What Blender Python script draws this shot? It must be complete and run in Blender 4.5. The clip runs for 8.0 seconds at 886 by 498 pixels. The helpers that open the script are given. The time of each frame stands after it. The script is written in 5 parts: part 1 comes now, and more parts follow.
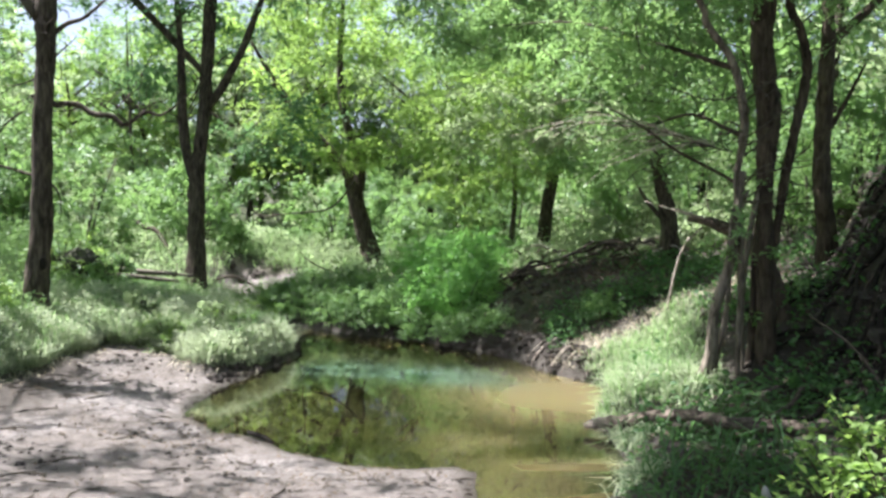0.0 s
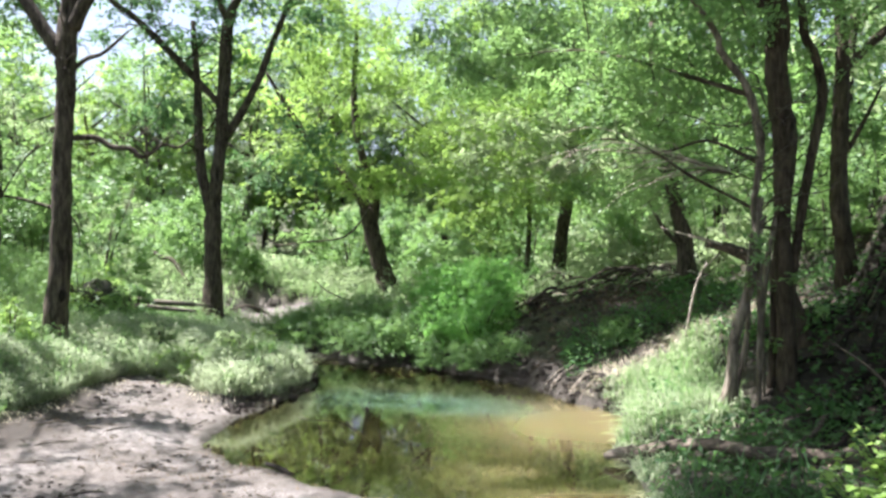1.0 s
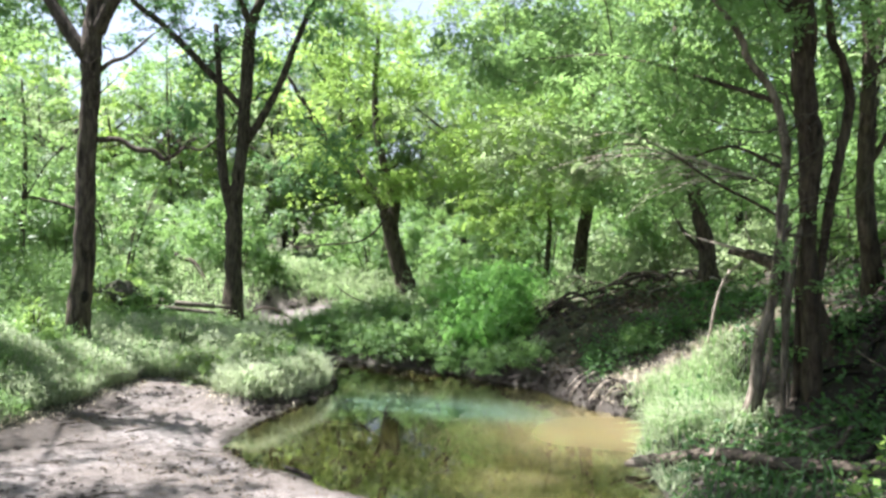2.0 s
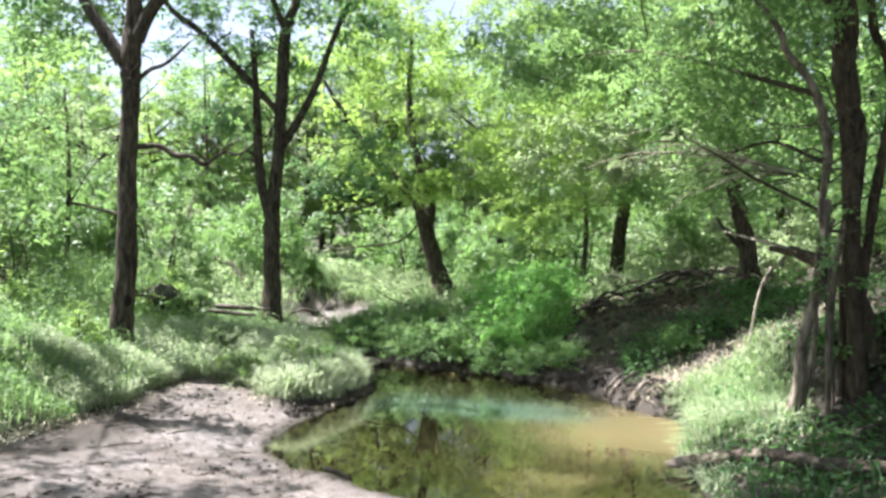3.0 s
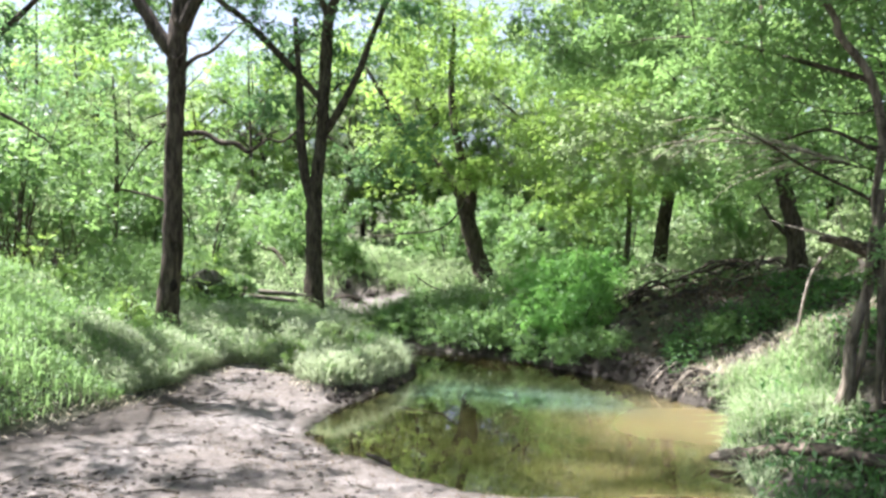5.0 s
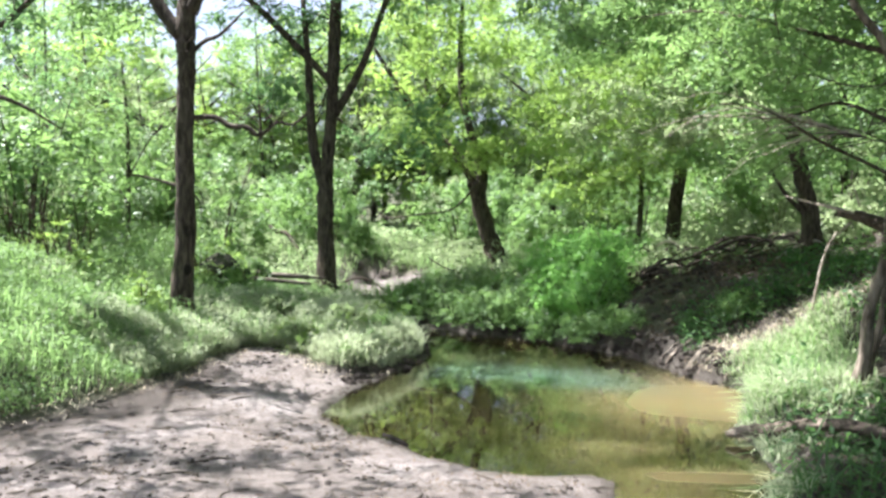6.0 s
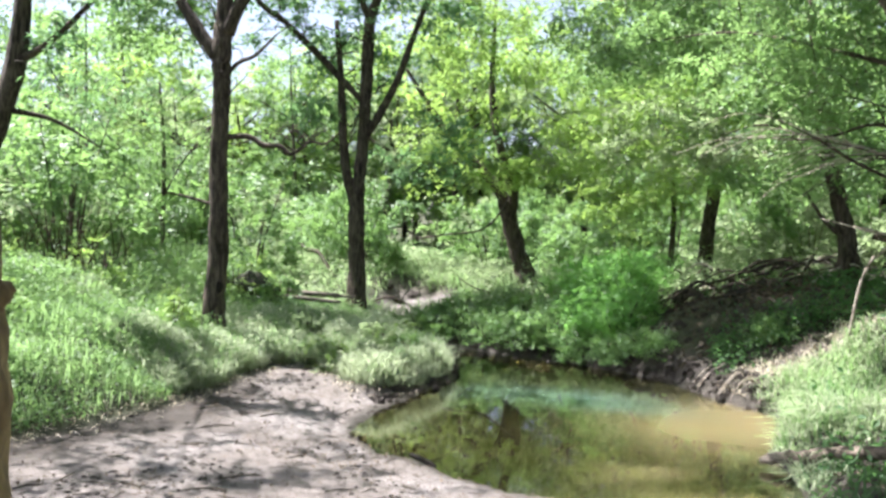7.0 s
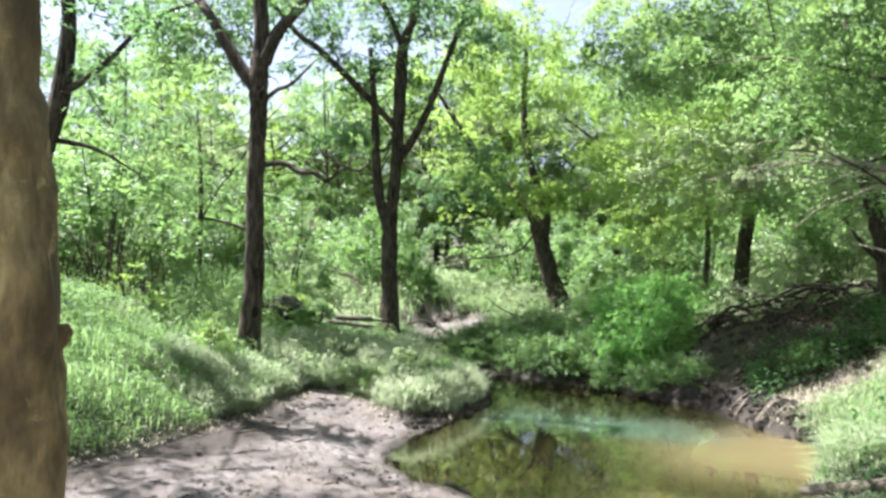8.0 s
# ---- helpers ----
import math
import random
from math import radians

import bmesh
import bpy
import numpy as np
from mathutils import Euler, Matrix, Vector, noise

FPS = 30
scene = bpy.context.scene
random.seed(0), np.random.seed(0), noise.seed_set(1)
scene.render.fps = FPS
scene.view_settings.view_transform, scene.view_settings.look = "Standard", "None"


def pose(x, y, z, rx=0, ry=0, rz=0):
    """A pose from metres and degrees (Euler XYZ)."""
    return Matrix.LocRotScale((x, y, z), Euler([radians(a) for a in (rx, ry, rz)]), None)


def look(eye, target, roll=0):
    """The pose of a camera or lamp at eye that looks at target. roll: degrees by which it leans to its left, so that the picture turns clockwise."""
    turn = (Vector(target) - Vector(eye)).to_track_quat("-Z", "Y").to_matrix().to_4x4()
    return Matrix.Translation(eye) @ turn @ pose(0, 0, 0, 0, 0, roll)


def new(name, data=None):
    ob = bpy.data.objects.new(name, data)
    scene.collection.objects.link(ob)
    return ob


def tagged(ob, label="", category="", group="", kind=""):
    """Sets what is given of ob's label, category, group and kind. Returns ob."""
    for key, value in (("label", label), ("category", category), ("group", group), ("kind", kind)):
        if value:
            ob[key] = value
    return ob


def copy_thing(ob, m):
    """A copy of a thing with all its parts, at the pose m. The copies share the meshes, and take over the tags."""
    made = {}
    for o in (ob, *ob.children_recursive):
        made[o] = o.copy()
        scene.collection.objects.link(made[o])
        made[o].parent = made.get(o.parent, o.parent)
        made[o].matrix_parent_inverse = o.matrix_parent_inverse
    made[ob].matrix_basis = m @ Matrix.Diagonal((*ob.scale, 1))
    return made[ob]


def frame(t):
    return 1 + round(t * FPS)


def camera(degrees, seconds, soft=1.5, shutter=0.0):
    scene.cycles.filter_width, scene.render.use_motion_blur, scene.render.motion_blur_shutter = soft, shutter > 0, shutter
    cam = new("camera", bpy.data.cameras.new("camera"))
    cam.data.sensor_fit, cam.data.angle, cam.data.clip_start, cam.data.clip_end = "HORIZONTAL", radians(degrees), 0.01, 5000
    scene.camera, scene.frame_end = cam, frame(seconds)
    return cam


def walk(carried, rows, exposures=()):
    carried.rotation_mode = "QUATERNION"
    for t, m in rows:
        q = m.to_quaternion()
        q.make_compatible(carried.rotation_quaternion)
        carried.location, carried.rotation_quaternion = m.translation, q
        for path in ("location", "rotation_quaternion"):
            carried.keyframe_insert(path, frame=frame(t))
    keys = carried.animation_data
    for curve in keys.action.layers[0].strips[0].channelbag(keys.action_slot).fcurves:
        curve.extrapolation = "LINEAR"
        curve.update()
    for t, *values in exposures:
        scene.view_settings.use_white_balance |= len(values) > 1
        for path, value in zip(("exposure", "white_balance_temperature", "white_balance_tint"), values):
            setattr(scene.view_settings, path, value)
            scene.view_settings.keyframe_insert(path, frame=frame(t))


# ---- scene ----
# ---- camera and its walk ----
cam = camera(57.0, 8.0, soft=2.9)
PATH = [
    (0, (0.097, 0.0, 1.758), (0.077, 1.997, 1.666), 0.3),
    (0.5, (0.093, 0.007, 1.769), (0.064, 2.005, 1.684), 0.2),
    (0.7, (0.086, 0.004, 1.776), (0.045, 2.002, 1.715), 0.0),
    (1, (0.073, -0.003, 1.787), (0.019, 1.996, 1.758), -0.3),
    (1.2, (0.066, -0.002, 1.793), (0.005, 1.997, 1.766), -0.3),
    (2.3, (0.049, 0.02, 1.806), (-0.079, 2.016, 1.792), 0.2),
    (2.5, (0.049, 0.021, 1.808), (-0.103, 2.015, 1.804), 0.1),
    (3, (0.055, 0.015, 1.812), (-0.133, 2.006, 1.79), -0.6),
    (3.5, (0.056, 0.022, 1.807), (-0.171, 2.008, 1.77), -0.4),
    (4, (0.053, 0.024, 1.809), (-0.198, 2.008, 1.776), 0.1),
    (4.5, (0.049, 0.026, 1.816), (-0.219, 2.007, 1.773), 0.1),
    (4.7, (0.046, 0.027, 1.816), (-0.235, 2.007, 1.775), 0.0),
    (5.8, (0.021, 0.033, 1.816), (-0.273, 2.008, 1.714), -0.9),
    (6, (0.018, 0.034, 1.816), (-0.294, 2.007, 1.717), -1.1),
    (6.5, (0.015, 0.037, 1.819), (-0.333, 2.005, 1.748), -1.0),
    (7, (0.023, 0.038, 1.808), (-0.362, 2.0, 1.76), -0.6),
    (7.5, (0.011, 0.008, 1.845), (-0.421, 1.961, 1.84), -1.0),
    (8, (0.01, -0.011, 1.863), (-0.449, 1.935, 1.867), -0.7),
]
walk(cam, [(t, look(eye, aim, roll)) for t, eye, aim, roll in PATH],
     exposures=[(0.0, 2.17, 5850, 15), (1.0, 2.33, 5900, 15), (2.5, 2.37, 5900, 15.5), (6.5, 2.38, 5900, 15.5), (8.0, 2.3, 5900, 15)])

# ---- world, sun, exposure ----
SUN_FROM = Vector((-0.5, 0.1, 1.0)).normalized()
world = bpy.data.worlds.new("sky")
scene.world = world
world.use_nodes = True
wn = world.node_tree
sky = wn.nodes.new("ShaderNodeTexSky")
sky.sky_type, sky.sun_disc = "NISHITA", False
sky.sun_elevation = math.asin(SUN_FROM.z)
sky.sun_rotation = math.atan2(SUN_FROM.x, SUN_FROM.y)
sky.air_density, sky.dust_density = 1.0, 2.2
haze = wn.nodes.new("ShaderNodeHueSaturation")
haze.inputs["Saturation"].default_value, haze.inputs["Value"].default_value = 0.6, 1.1
wn.links.new(sky.outputs[0], haze.inputs["Color"])
wn.links.new(haze.outputs[0], wn.nodes["Background"].inputs[0])
wn.nodes["Background"].inputs[1].default_value = 0.047
sun = new("sun", bpy.data.lights.new("sun", "SUN"))
sun.data.energy, sun.data.angle, sun.data.color = 5.0, radians(0.53), (1.0, 0.95, 0.86)
sun.matrix_world = look(SUN_FROM * 50, (0, 0, 0))

# ---- materials ----


def material(name):
    m = bpy.data.materials.new(name)
    m.use_nodes = True
    return m, m.node_tree, m.node_tree.nodes["Principled BSDF"]


def add_node(tree, kind, **values):
    n = tree.nodes.new(kind)
    for key, value in values.items():
        n.inputs[key.replace("_", " ")].default_value = value
    return n


def noise_of(tree, scale, detail=5.0, rough=0.6, stretch=None, warp=0.0):
    at = tree.nodes.new("ShaderNodeTexCoord").outputs["Object"]
    if stretch:
        mp = tree.nodes.new("ShaderNodeMapping")
        mp.inputs["Scale"].default_value = stretch
        tree.links.new(at, mp.inputs[0])
        at = mp.outputs[0]
    n = add_node(tree, "ShaderNodeTexNoise", Scale=scale, Detail=detail, Roughness=rough, Distortion=warp)
    tree.links.new(at, n.inputs["Vector"])
    return n.outputs["Fac"]


def ramp(tree, fac, stops):
    r = tree.nodes.new("ShaderNodeValToRGB")
    while len(r.color_ramp.elements) < len(stops):
        r.color_ramp.elements.new(0.5)
    for e, (at, c) in zip(r.color_ramp.elements, stops):
        e.position, e.color = at, (*c, 1)
    tree.links.new(fac, r.inputs[0])
    return r.outputs[0]


def mixed(tree, fac, a, b, blend="MIX"):
    n = tree.nodes.new("ShaderNodeMix")
    n.data_type, n.blend_type = "RGBA", blend
    for value, socket in ((fac, n.inputs[0]), (a, n.inputs[6]), (b, n.inputs[7])):
        if isinstance(value, (int, float)):
            socket.default_value = value
        elif isinstance(value, tuple):
            socket.default_value = (*value, 1)
        else:
            tree.links.new(value, socket)
    return n.outputs[2]


def bump(tree, bsdf, height, strength, distance=0.02, normal=None):
    b = add_node(tree, "ShaderNodeBump", Strength=strength, Distance=distance)
    tree.links.new(height, b.inputs["Height"])
    if normal:
        tree.links.new(normal, b.inputs["Normal"])
    if bsdf:
        tree.links.new(b.outputs[0], bsdf.inputs["Normal"])
    return b.outputs[0]


def bark_material(name, dark, mid, light, lichen=None, stretch=(1, 1, 0.22), scale=26):
    m, t, b = material(name)
    grain = noise_of(t, scale, 7, 0.65, stretch, 0.4)
    blotch = noise_of(t, 3.2, 4, 0.6)
    c = ramp(t, grain, [(0.32, dark), (0.5, mid), (0.72, light)])
    c = mixed(t, ramp(t, blotch, [(0.42, (0, 0, 0)), (0.62, (0.7, 0.7, 0.7))]), c, lichen or light)
    c = mixed(t, 0.55, c, ramp(t, grain, [(0.36, dark), (0.62, light)]))
    t.links.new(c, b.inputs["Base Color"])
    b.inputs["Roughness"].default_value = 0.9
    b.inputs["Specular IOR Level"].default_value = 0.2
    bump(t, b, grain, 0.9, 0.02)
    return m


def leaf_material(name, shade, tone, tip, through_light, share=0.45, rough=0.45):
    """Leaves: each its own tint, part of the light passing through the blade."""
    m, t, b = material(name)
    rnd = t.nodes.new("ShaderNodeNewGeometry").outputs["Random Per Island"]
    c = ramp(t, rnd, [(0.0, shade), (0.55, tone), (1.0, tip)])
    c = mixed(t, ramp(t, noise_of(t, 0.9, 3, 0.6), [(0.35, (0, 0, 0)), (0.7, (0.5, 0.5, 0.5))]), c, tip)
    t.links.new(c, b.inputs["Base Color"])
    b.inputs["Roughness"].default_value = rough
    b.inputs["Specular IOR Level"].default_value = 0.4
    tr = t.nodes.new("ShaderNodeBsdfTranslucent")
    t.links.new(mixed(t, 0.75, c, through_light), tr.inputs[0])
    mx = t.nodes.new("ShaderNodeMixShader")
    mx.inputs[0].default_value = share
    t.links.new(b.outputs[0], mx.inputs[1])
    t.links.new(tr.outputs[0], mx.inputs[2])
    t.links.new(mx.outputs[0], t.nodes["Material Output"].inputs[0])
    return m


BARK_DARK = bark_material("dark furrowed bark", (0.008, 0.006, 0.0045), (0.032, 0.024, 0.018), (0.12, 0.094, 0.072), (0.1, 0.082, 0.064))
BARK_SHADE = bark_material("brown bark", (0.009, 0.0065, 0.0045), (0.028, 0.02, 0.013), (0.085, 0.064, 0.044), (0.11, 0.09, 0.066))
m, t, b = material("mottled smooth bark")
c = ramp(t, noise_of(t, 7, 5, 0.6, (1, 1, 0.4), 0.3), [(0.34, (0.1, 0.066, 0.024)), (0.5, (0.27, 0.19, 0.075)), (0.64, (0.5, 0.37, 0.16))])
c = mixed(t, ramp(t, noise_of(t, 3.0, 4, 0.65, (1, 1, 0.55), 0.5), [(0.5, (0, 0, 0)), (0.6, (0.6, 0.6, 0.6))]), c, (0.09, 0.064, 0.032))
c = mixed(t, ramp(t, noise_of(t, 9, 5, 0.7, (1, 1, 0.7), 0.6), [(0.58, (0, 0, 0)), (0.66, (0.8, 0.8, 0.8))]), c, (0.5, 0.38, 0.17))
c = mixed(t, ramp(t, noise_of(t, 60, 4, 0.7, (1, 1, 0.25)), [(0.35, (0.35, 0.35, 0.35)), (0.55, (0, 0, 0))]), c, (0.05, 0.04, 0.025))
t.links.new(c, b.inputs["Base Color"])
b.inputs["Roughness"].default_value = 0.85
bump(t, b, noise_of(t, 40, 6, 0.65, (1, 1, 0.4), 0.4), 0.5, 0.012, bump(t, None, noise_of(t, 6, 3, 0.5), 0.5, 0.03))
BARK_SMOOTH = m
BARK_PALE = bark_material("pale dead wood", (0.14, 0.11, 0.085), (0.3, 0.25, 0.2), (0.48, 0.42, 0.35), (0.4, 0.35, 0.29), (1, 1, 0.3), 30)
TWIG = bark_material("twig", (0.025, 0.02, 0.014), (0.055, 0.044, 0.032), (0.1, 0.083, 0.062))
DRIFT = bark_material("grey driftwood", (0.03, 0.024, 0.018), (0.09, 0.072, 0.055), (0.22, 0.19, 0.155), (0.16, 0.135, 0.11), (0.3, 1, 1), 24)

# Lighter copy of the brown bark, with sunlight put into its colour.
BARK_LIT = bark_material("brown bark lightened for sunlight", (0.02, 0.015, 0.01), (0.08, 0.063, 0.046), (0.25, 0.21, 0.165), (0.2, 0.17, 0.13))
THICKET = bark_material("dead reddish twigs", (0.012, 0.007, 0.005), (0.04, 0.022, 0.016), (0.09, 0.055, 0.04))
LOG_BARK = bark_material("mottled log bark", (0.012, 0.009, 0.007), (0.05, 0.038, 0.028), (0.16, 0.13, 0.1), (0.2, 0.165, 0.13), (0.4, 1, 1), 20)

# Darkened green for the right bank: its shade is put into the leaf colour.
LEAF_SHADED = leaf_material("green leaves darkened for shade", (0.022, 0.06, 0.0213), (0.042, 0.1, 0.032), (0.08, 0.145, 0.048), (0.15, 0.32, 0.0819), 0.45, 0.6)
LEAF_COOL = leaf_material("cool green leaves", (0.036, 0.0851, 0.0415), (0.066, 0.141, 0.0625), (0.12, 0.198, 0.0886), (0.24, 0.432, 0.1509), 0.45, 0.6)
LEAF_MID = leaf_material("green leaves", (0.042, 0.095, 0.0342), (0.085, 0.165, 0.0548), (0.16, 0.25, 0.0914), (0.33, 0.53, 0.1541), 0.42, 0.5)
LEAF_LIGHT = leaf_material("light green leaves", (0.075, 0.15, 0.0288), (0.135, 0.23, 0.0494), (0.2, 0.29, 0.0778), (0.45, 0.65, 0.1423), 0.48, 0.5)
LEAF_ELM = leaf_material("fresh elm leaves", (0.052, 0.117, 0.0355), (0.114, 0.204, 0.0666), (0.189, 0.291, 0.1209), (0.397, 0.622, 0.1915), 0.42, 0.45)
LEAF_LUSH = leaf_material("lush green leaves", (0.05, 0.14, 0.028), (0.09, 0.215, 0.047), (0.15, 0.28, 0.075), (0.3, 0.6, 0.13), 0.48, 0.5)
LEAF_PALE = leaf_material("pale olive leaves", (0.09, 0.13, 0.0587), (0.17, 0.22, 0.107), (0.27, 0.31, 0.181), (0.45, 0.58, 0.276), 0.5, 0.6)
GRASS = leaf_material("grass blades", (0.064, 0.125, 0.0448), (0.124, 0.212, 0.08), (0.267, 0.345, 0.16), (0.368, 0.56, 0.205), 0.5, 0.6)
# Pale grass; on the right bank the colour also carries sunlight.
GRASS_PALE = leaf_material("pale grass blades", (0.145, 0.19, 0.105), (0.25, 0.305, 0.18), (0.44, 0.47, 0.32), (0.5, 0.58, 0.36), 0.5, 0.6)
# Near-black wood; on the roots and in the trunk hole it paints shade.
WOOD_BLACK = bark_material("near-black wood", (0.006, 0.005, 0.004), (0.012, 0.009, 0.007), (0.02, 0.016, 0.012), (0.015, 0.012, 0.009))
STRAW = leaf_material("dry straw", (0.27, 0.23, 0.16), (0.42, 0.37, 0.27), (0.58, 0.53, 0.42), (0.35, 0.28, 0.15), 0.2, 0.7)
LITTER = leaf_material("dead leaves", (0.024, 0.017, 0.011), (0.058, 0.04, 0.026), (0.16, 0.12, 0.08), (0.12, 0.07, 0.03), 0.1, 0.8)


def ground_material():
    m, t, b = material("sandy soil")
    zone = []
    for key in ("sand", "wet", "green"):
        a = t.nodes.new("ShaderNodeAttribute")
        a.attribute_name = key
        zone.append(a.outputs["Fac"])
    fine, grit, patch = noise_of(t, 60, 8, 0.7), noise_of(t, 260, 3, 0.6), noise_of(t, 1.3, 6, 0.62, None, 0.6)
    sand = ramp(t, fine, [(0.3, (0.17, 0.15, 0.14)), (0.5, (0.28, 0.25, 0.238)), (0.68, (0.44, 0.4, 0.38))])
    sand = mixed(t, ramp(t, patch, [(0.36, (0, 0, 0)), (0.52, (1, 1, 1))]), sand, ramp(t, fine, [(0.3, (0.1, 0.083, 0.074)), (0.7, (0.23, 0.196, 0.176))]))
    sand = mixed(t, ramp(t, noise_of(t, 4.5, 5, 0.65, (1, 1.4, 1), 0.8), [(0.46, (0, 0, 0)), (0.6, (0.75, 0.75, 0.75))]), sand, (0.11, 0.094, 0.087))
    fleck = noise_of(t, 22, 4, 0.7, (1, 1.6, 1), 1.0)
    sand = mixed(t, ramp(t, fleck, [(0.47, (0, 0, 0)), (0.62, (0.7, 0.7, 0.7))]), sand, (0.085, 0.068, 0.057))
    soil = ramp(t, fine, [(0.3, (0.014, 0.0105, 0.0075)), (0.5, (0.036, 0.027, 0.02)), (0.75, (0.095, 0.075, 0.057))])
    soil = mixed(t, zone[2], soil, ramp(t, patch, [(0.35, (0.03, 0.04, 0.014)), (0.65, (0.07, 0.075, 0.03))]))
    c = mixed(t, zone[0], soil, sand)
    c = mixed(t, ramp(t, grit, [(0.4, (0, 0, 0)), (0.62, (0.45, 0.45, 0.45))]), c, mixed(t, zone[0], (0.04, 0.03, 0.022), (0.17, 0.145, 0.12)))
    c = mixed(t, zone[1], c, (0.04, 0.03, 0.02))
    t.links.new(c, b.inputs["Base Color"])
    r = t.nodes.new("ShaderNodeMapRange")
    t.links.new(zone[1], r.inputs["Value"])
    r.inputs["To Min"].default_value, r.inputs["To Max"].default_value = 0.95, 0.55
    t.links.new(r.outputs[0], b.inputs["Roughness"])
    n1 = bump(t, None, noise_of(t, 11, 6, 0.7, None, 0.8), 1.0, 0.07, bump(t, None, fine, 0.6, 0.03))
    bump(t, b, grit, 0.35, 0.008, n1)
    return m


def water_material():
    """Murky creek water: a clear film of gloss over sediment that hides part of the bed."""
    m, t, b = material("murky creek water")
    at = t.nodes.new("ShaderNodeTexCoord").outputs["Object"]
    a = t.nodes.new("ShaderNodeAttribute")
    a.attribute_name = "sunlit_silt"
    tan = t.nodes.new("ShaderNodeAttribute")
    tan.attribute_name = "shoal_ripple"
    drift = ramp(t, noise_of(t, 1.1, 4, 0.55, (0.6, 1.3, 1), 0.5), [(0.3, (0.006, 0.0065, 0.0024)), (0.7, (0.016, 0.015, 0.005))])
    # Tan of the shallows, plus streaks that paint ripple reflections.
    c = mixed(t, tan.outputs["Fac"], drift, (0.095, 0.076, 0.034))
    # Turquoise band: milky water with a stripe of sunlight painted into its colour.
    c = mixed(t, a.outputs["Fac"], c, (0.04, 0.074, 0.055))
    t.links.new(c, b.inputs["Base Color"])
    b.inputs["Roughness"].default_value = 0.6
    b.inputs["Specular IOR Level"].default_value = 0.0
    b.inputs["Subsurface Weight"].default_value = 1.0
    b.inputs["Subsurface Radius"].default_value = (0.3, 0.3, 0.22)
    b.inputs["Subsurface Scale"].default_value = 1.0
    clear = t.nodes.new("ShaderNodeBsdfTransparent")
    clear.inputs[0].default_value = (0.5, 0.46, 0.24, 1)
    body = t.nodes.new("ShaderNodeMixShader")
    body.inputs[0].default_value = 0.9
    t.links.new(clear.outputs[0], body.inputs[1])
    t.links.new(b.outputs[0], body.inputs[2])
    gloss = t.nodes.new("ShaderNodeBsdfGlossy")
    gloss.inputs["Roughness"].default_value = 0.004
    ripple = noise_of(t, 2.6, 3, 0.5, (1, 1.6, 1), 0.3)
    nrm = bump(t, None, noise_of(t, 7.0, 2, 0.5, (0.5, 2.2, 1), 0.2), 0.005, 0.02, bump(t, None, ripple, 0.005, 0.05))
    t.links.new(nrm, gloss.inputs["Normal"])
    fres = t.nodes.new("ShaderNodeFresnel")
    fres.inputs["IOR"].default_value = 1.8
    t.links.new(nrm, fres.inputs["Normal"])
    out = t.nodes.new("ShaderNodeMixShader")
    t.links.new(fres.outputs[0], out.inputs[0])
    t.links.new(body.outputs[0], out.inputs[1])
    t.links.new(gloss.outputs[0], out.inputs[2])
    t.links.new(out.outputs[0], t.nodes["Material Output"].inputs[0])
    return m


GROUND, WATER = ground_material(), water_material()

# ---- mesh helpers ----


def spline(pts, per=6):
    """Catmull-Rom through the points; any number of columns."""
    p = np.array(pts, float)
    p = np.vstack([2 * p[0] - p[1], p, 2 * p[-1] - p[-2]])
    out = []
    for i in range(1, len(p) - 2):
        for k in range(per):
            u = k / per
            out.append(0.5 * (2 * p[i] + (p[i + 1] - p[i - 1]) * u + (2 * p[i - 1] - 5 * p[i] + 4 * p[i + 1] - p[i + 2]) * u * u
                              + (3 * p[i] - p[i - 1] - 3 * p[i + 1] + p[i + 2]) * u ** 3))
    out.append(p[-2])
    return np.array(out)


def tube(path, radii, sides=10, rough=0.08, seed=0, flare=0.0):
    """A tapering limb round the path, with ridged bark and a closed tip."""
    path, radii = np.array(path, float), np.array(radii, float)
    n = len(path)
    d = np.gradient(path, axis=0)
    d /= np.linalg.norm(d, axis=1)[:, None] + 1e-9
    side = np.cross(d[0], (0.31, 0.95, 0.02))
    verts, faces = [], []
    for i in range(n):
        side = side - d[i] * side.dot(d[i])
        side /= np.linalg.norm(side) + 1e-9
        up = np.cross(d[i], side)
        for k in range(sides):
            a = 2 * math.pi * k / sides
            lump = noise.noise((math.cos(a) * 1.7 + seed * 3.1, math.sin(a) * 1.7, i * 0.33 + seed)) + 0.5 * noise.noise((math.cos(a) * 4 + seed, math.sin(a) * 4, i * 0.7))
            ridge = math.sin(a * 3 + seed) * 0.3
            grow = flare * math.exp(-i / n * 9.0) * (1 + 0.5 * math.sin(a * 4 + seed))
            r = radii[i] * (1 + rough * (lump * 1.6 + ridge) + grow)
            verts.append(path[i] + (side * math.cos(a) + up * math.sin(a)) * r)
    for i in range(n - 1):
        for k in range(sides):
            k2 = (k + 1) % sides
            faces.append((i * sides + k, i * sides + k2, (i + 1) * sides + k2, (i + 1) * sides + k))
    faces.append(tuple(range(sides))[::-1])
    faces.append(tuple((n - 1) * sides + k for k in range(sides)))
    return np.array(verts), faces


def limb(pts, sides=10, per=6, rough=0.08, seed=0, flare=0.0):
    """pts: rows of x, y, z, radius."""
    p = spline(pts, per)
    return tube(p[:, :3], np.maximum(p[:, 3], 0.002), sides, rough, seed, flare)


def joined(pieces):
    verts, faces, at = [], [], 0
    for v, f in pieces:
        verts.append(v)
        faces.extend(tuple(i + at for i in q) for q in f)
        at += len(v)
    return np.vstack(verts), faces


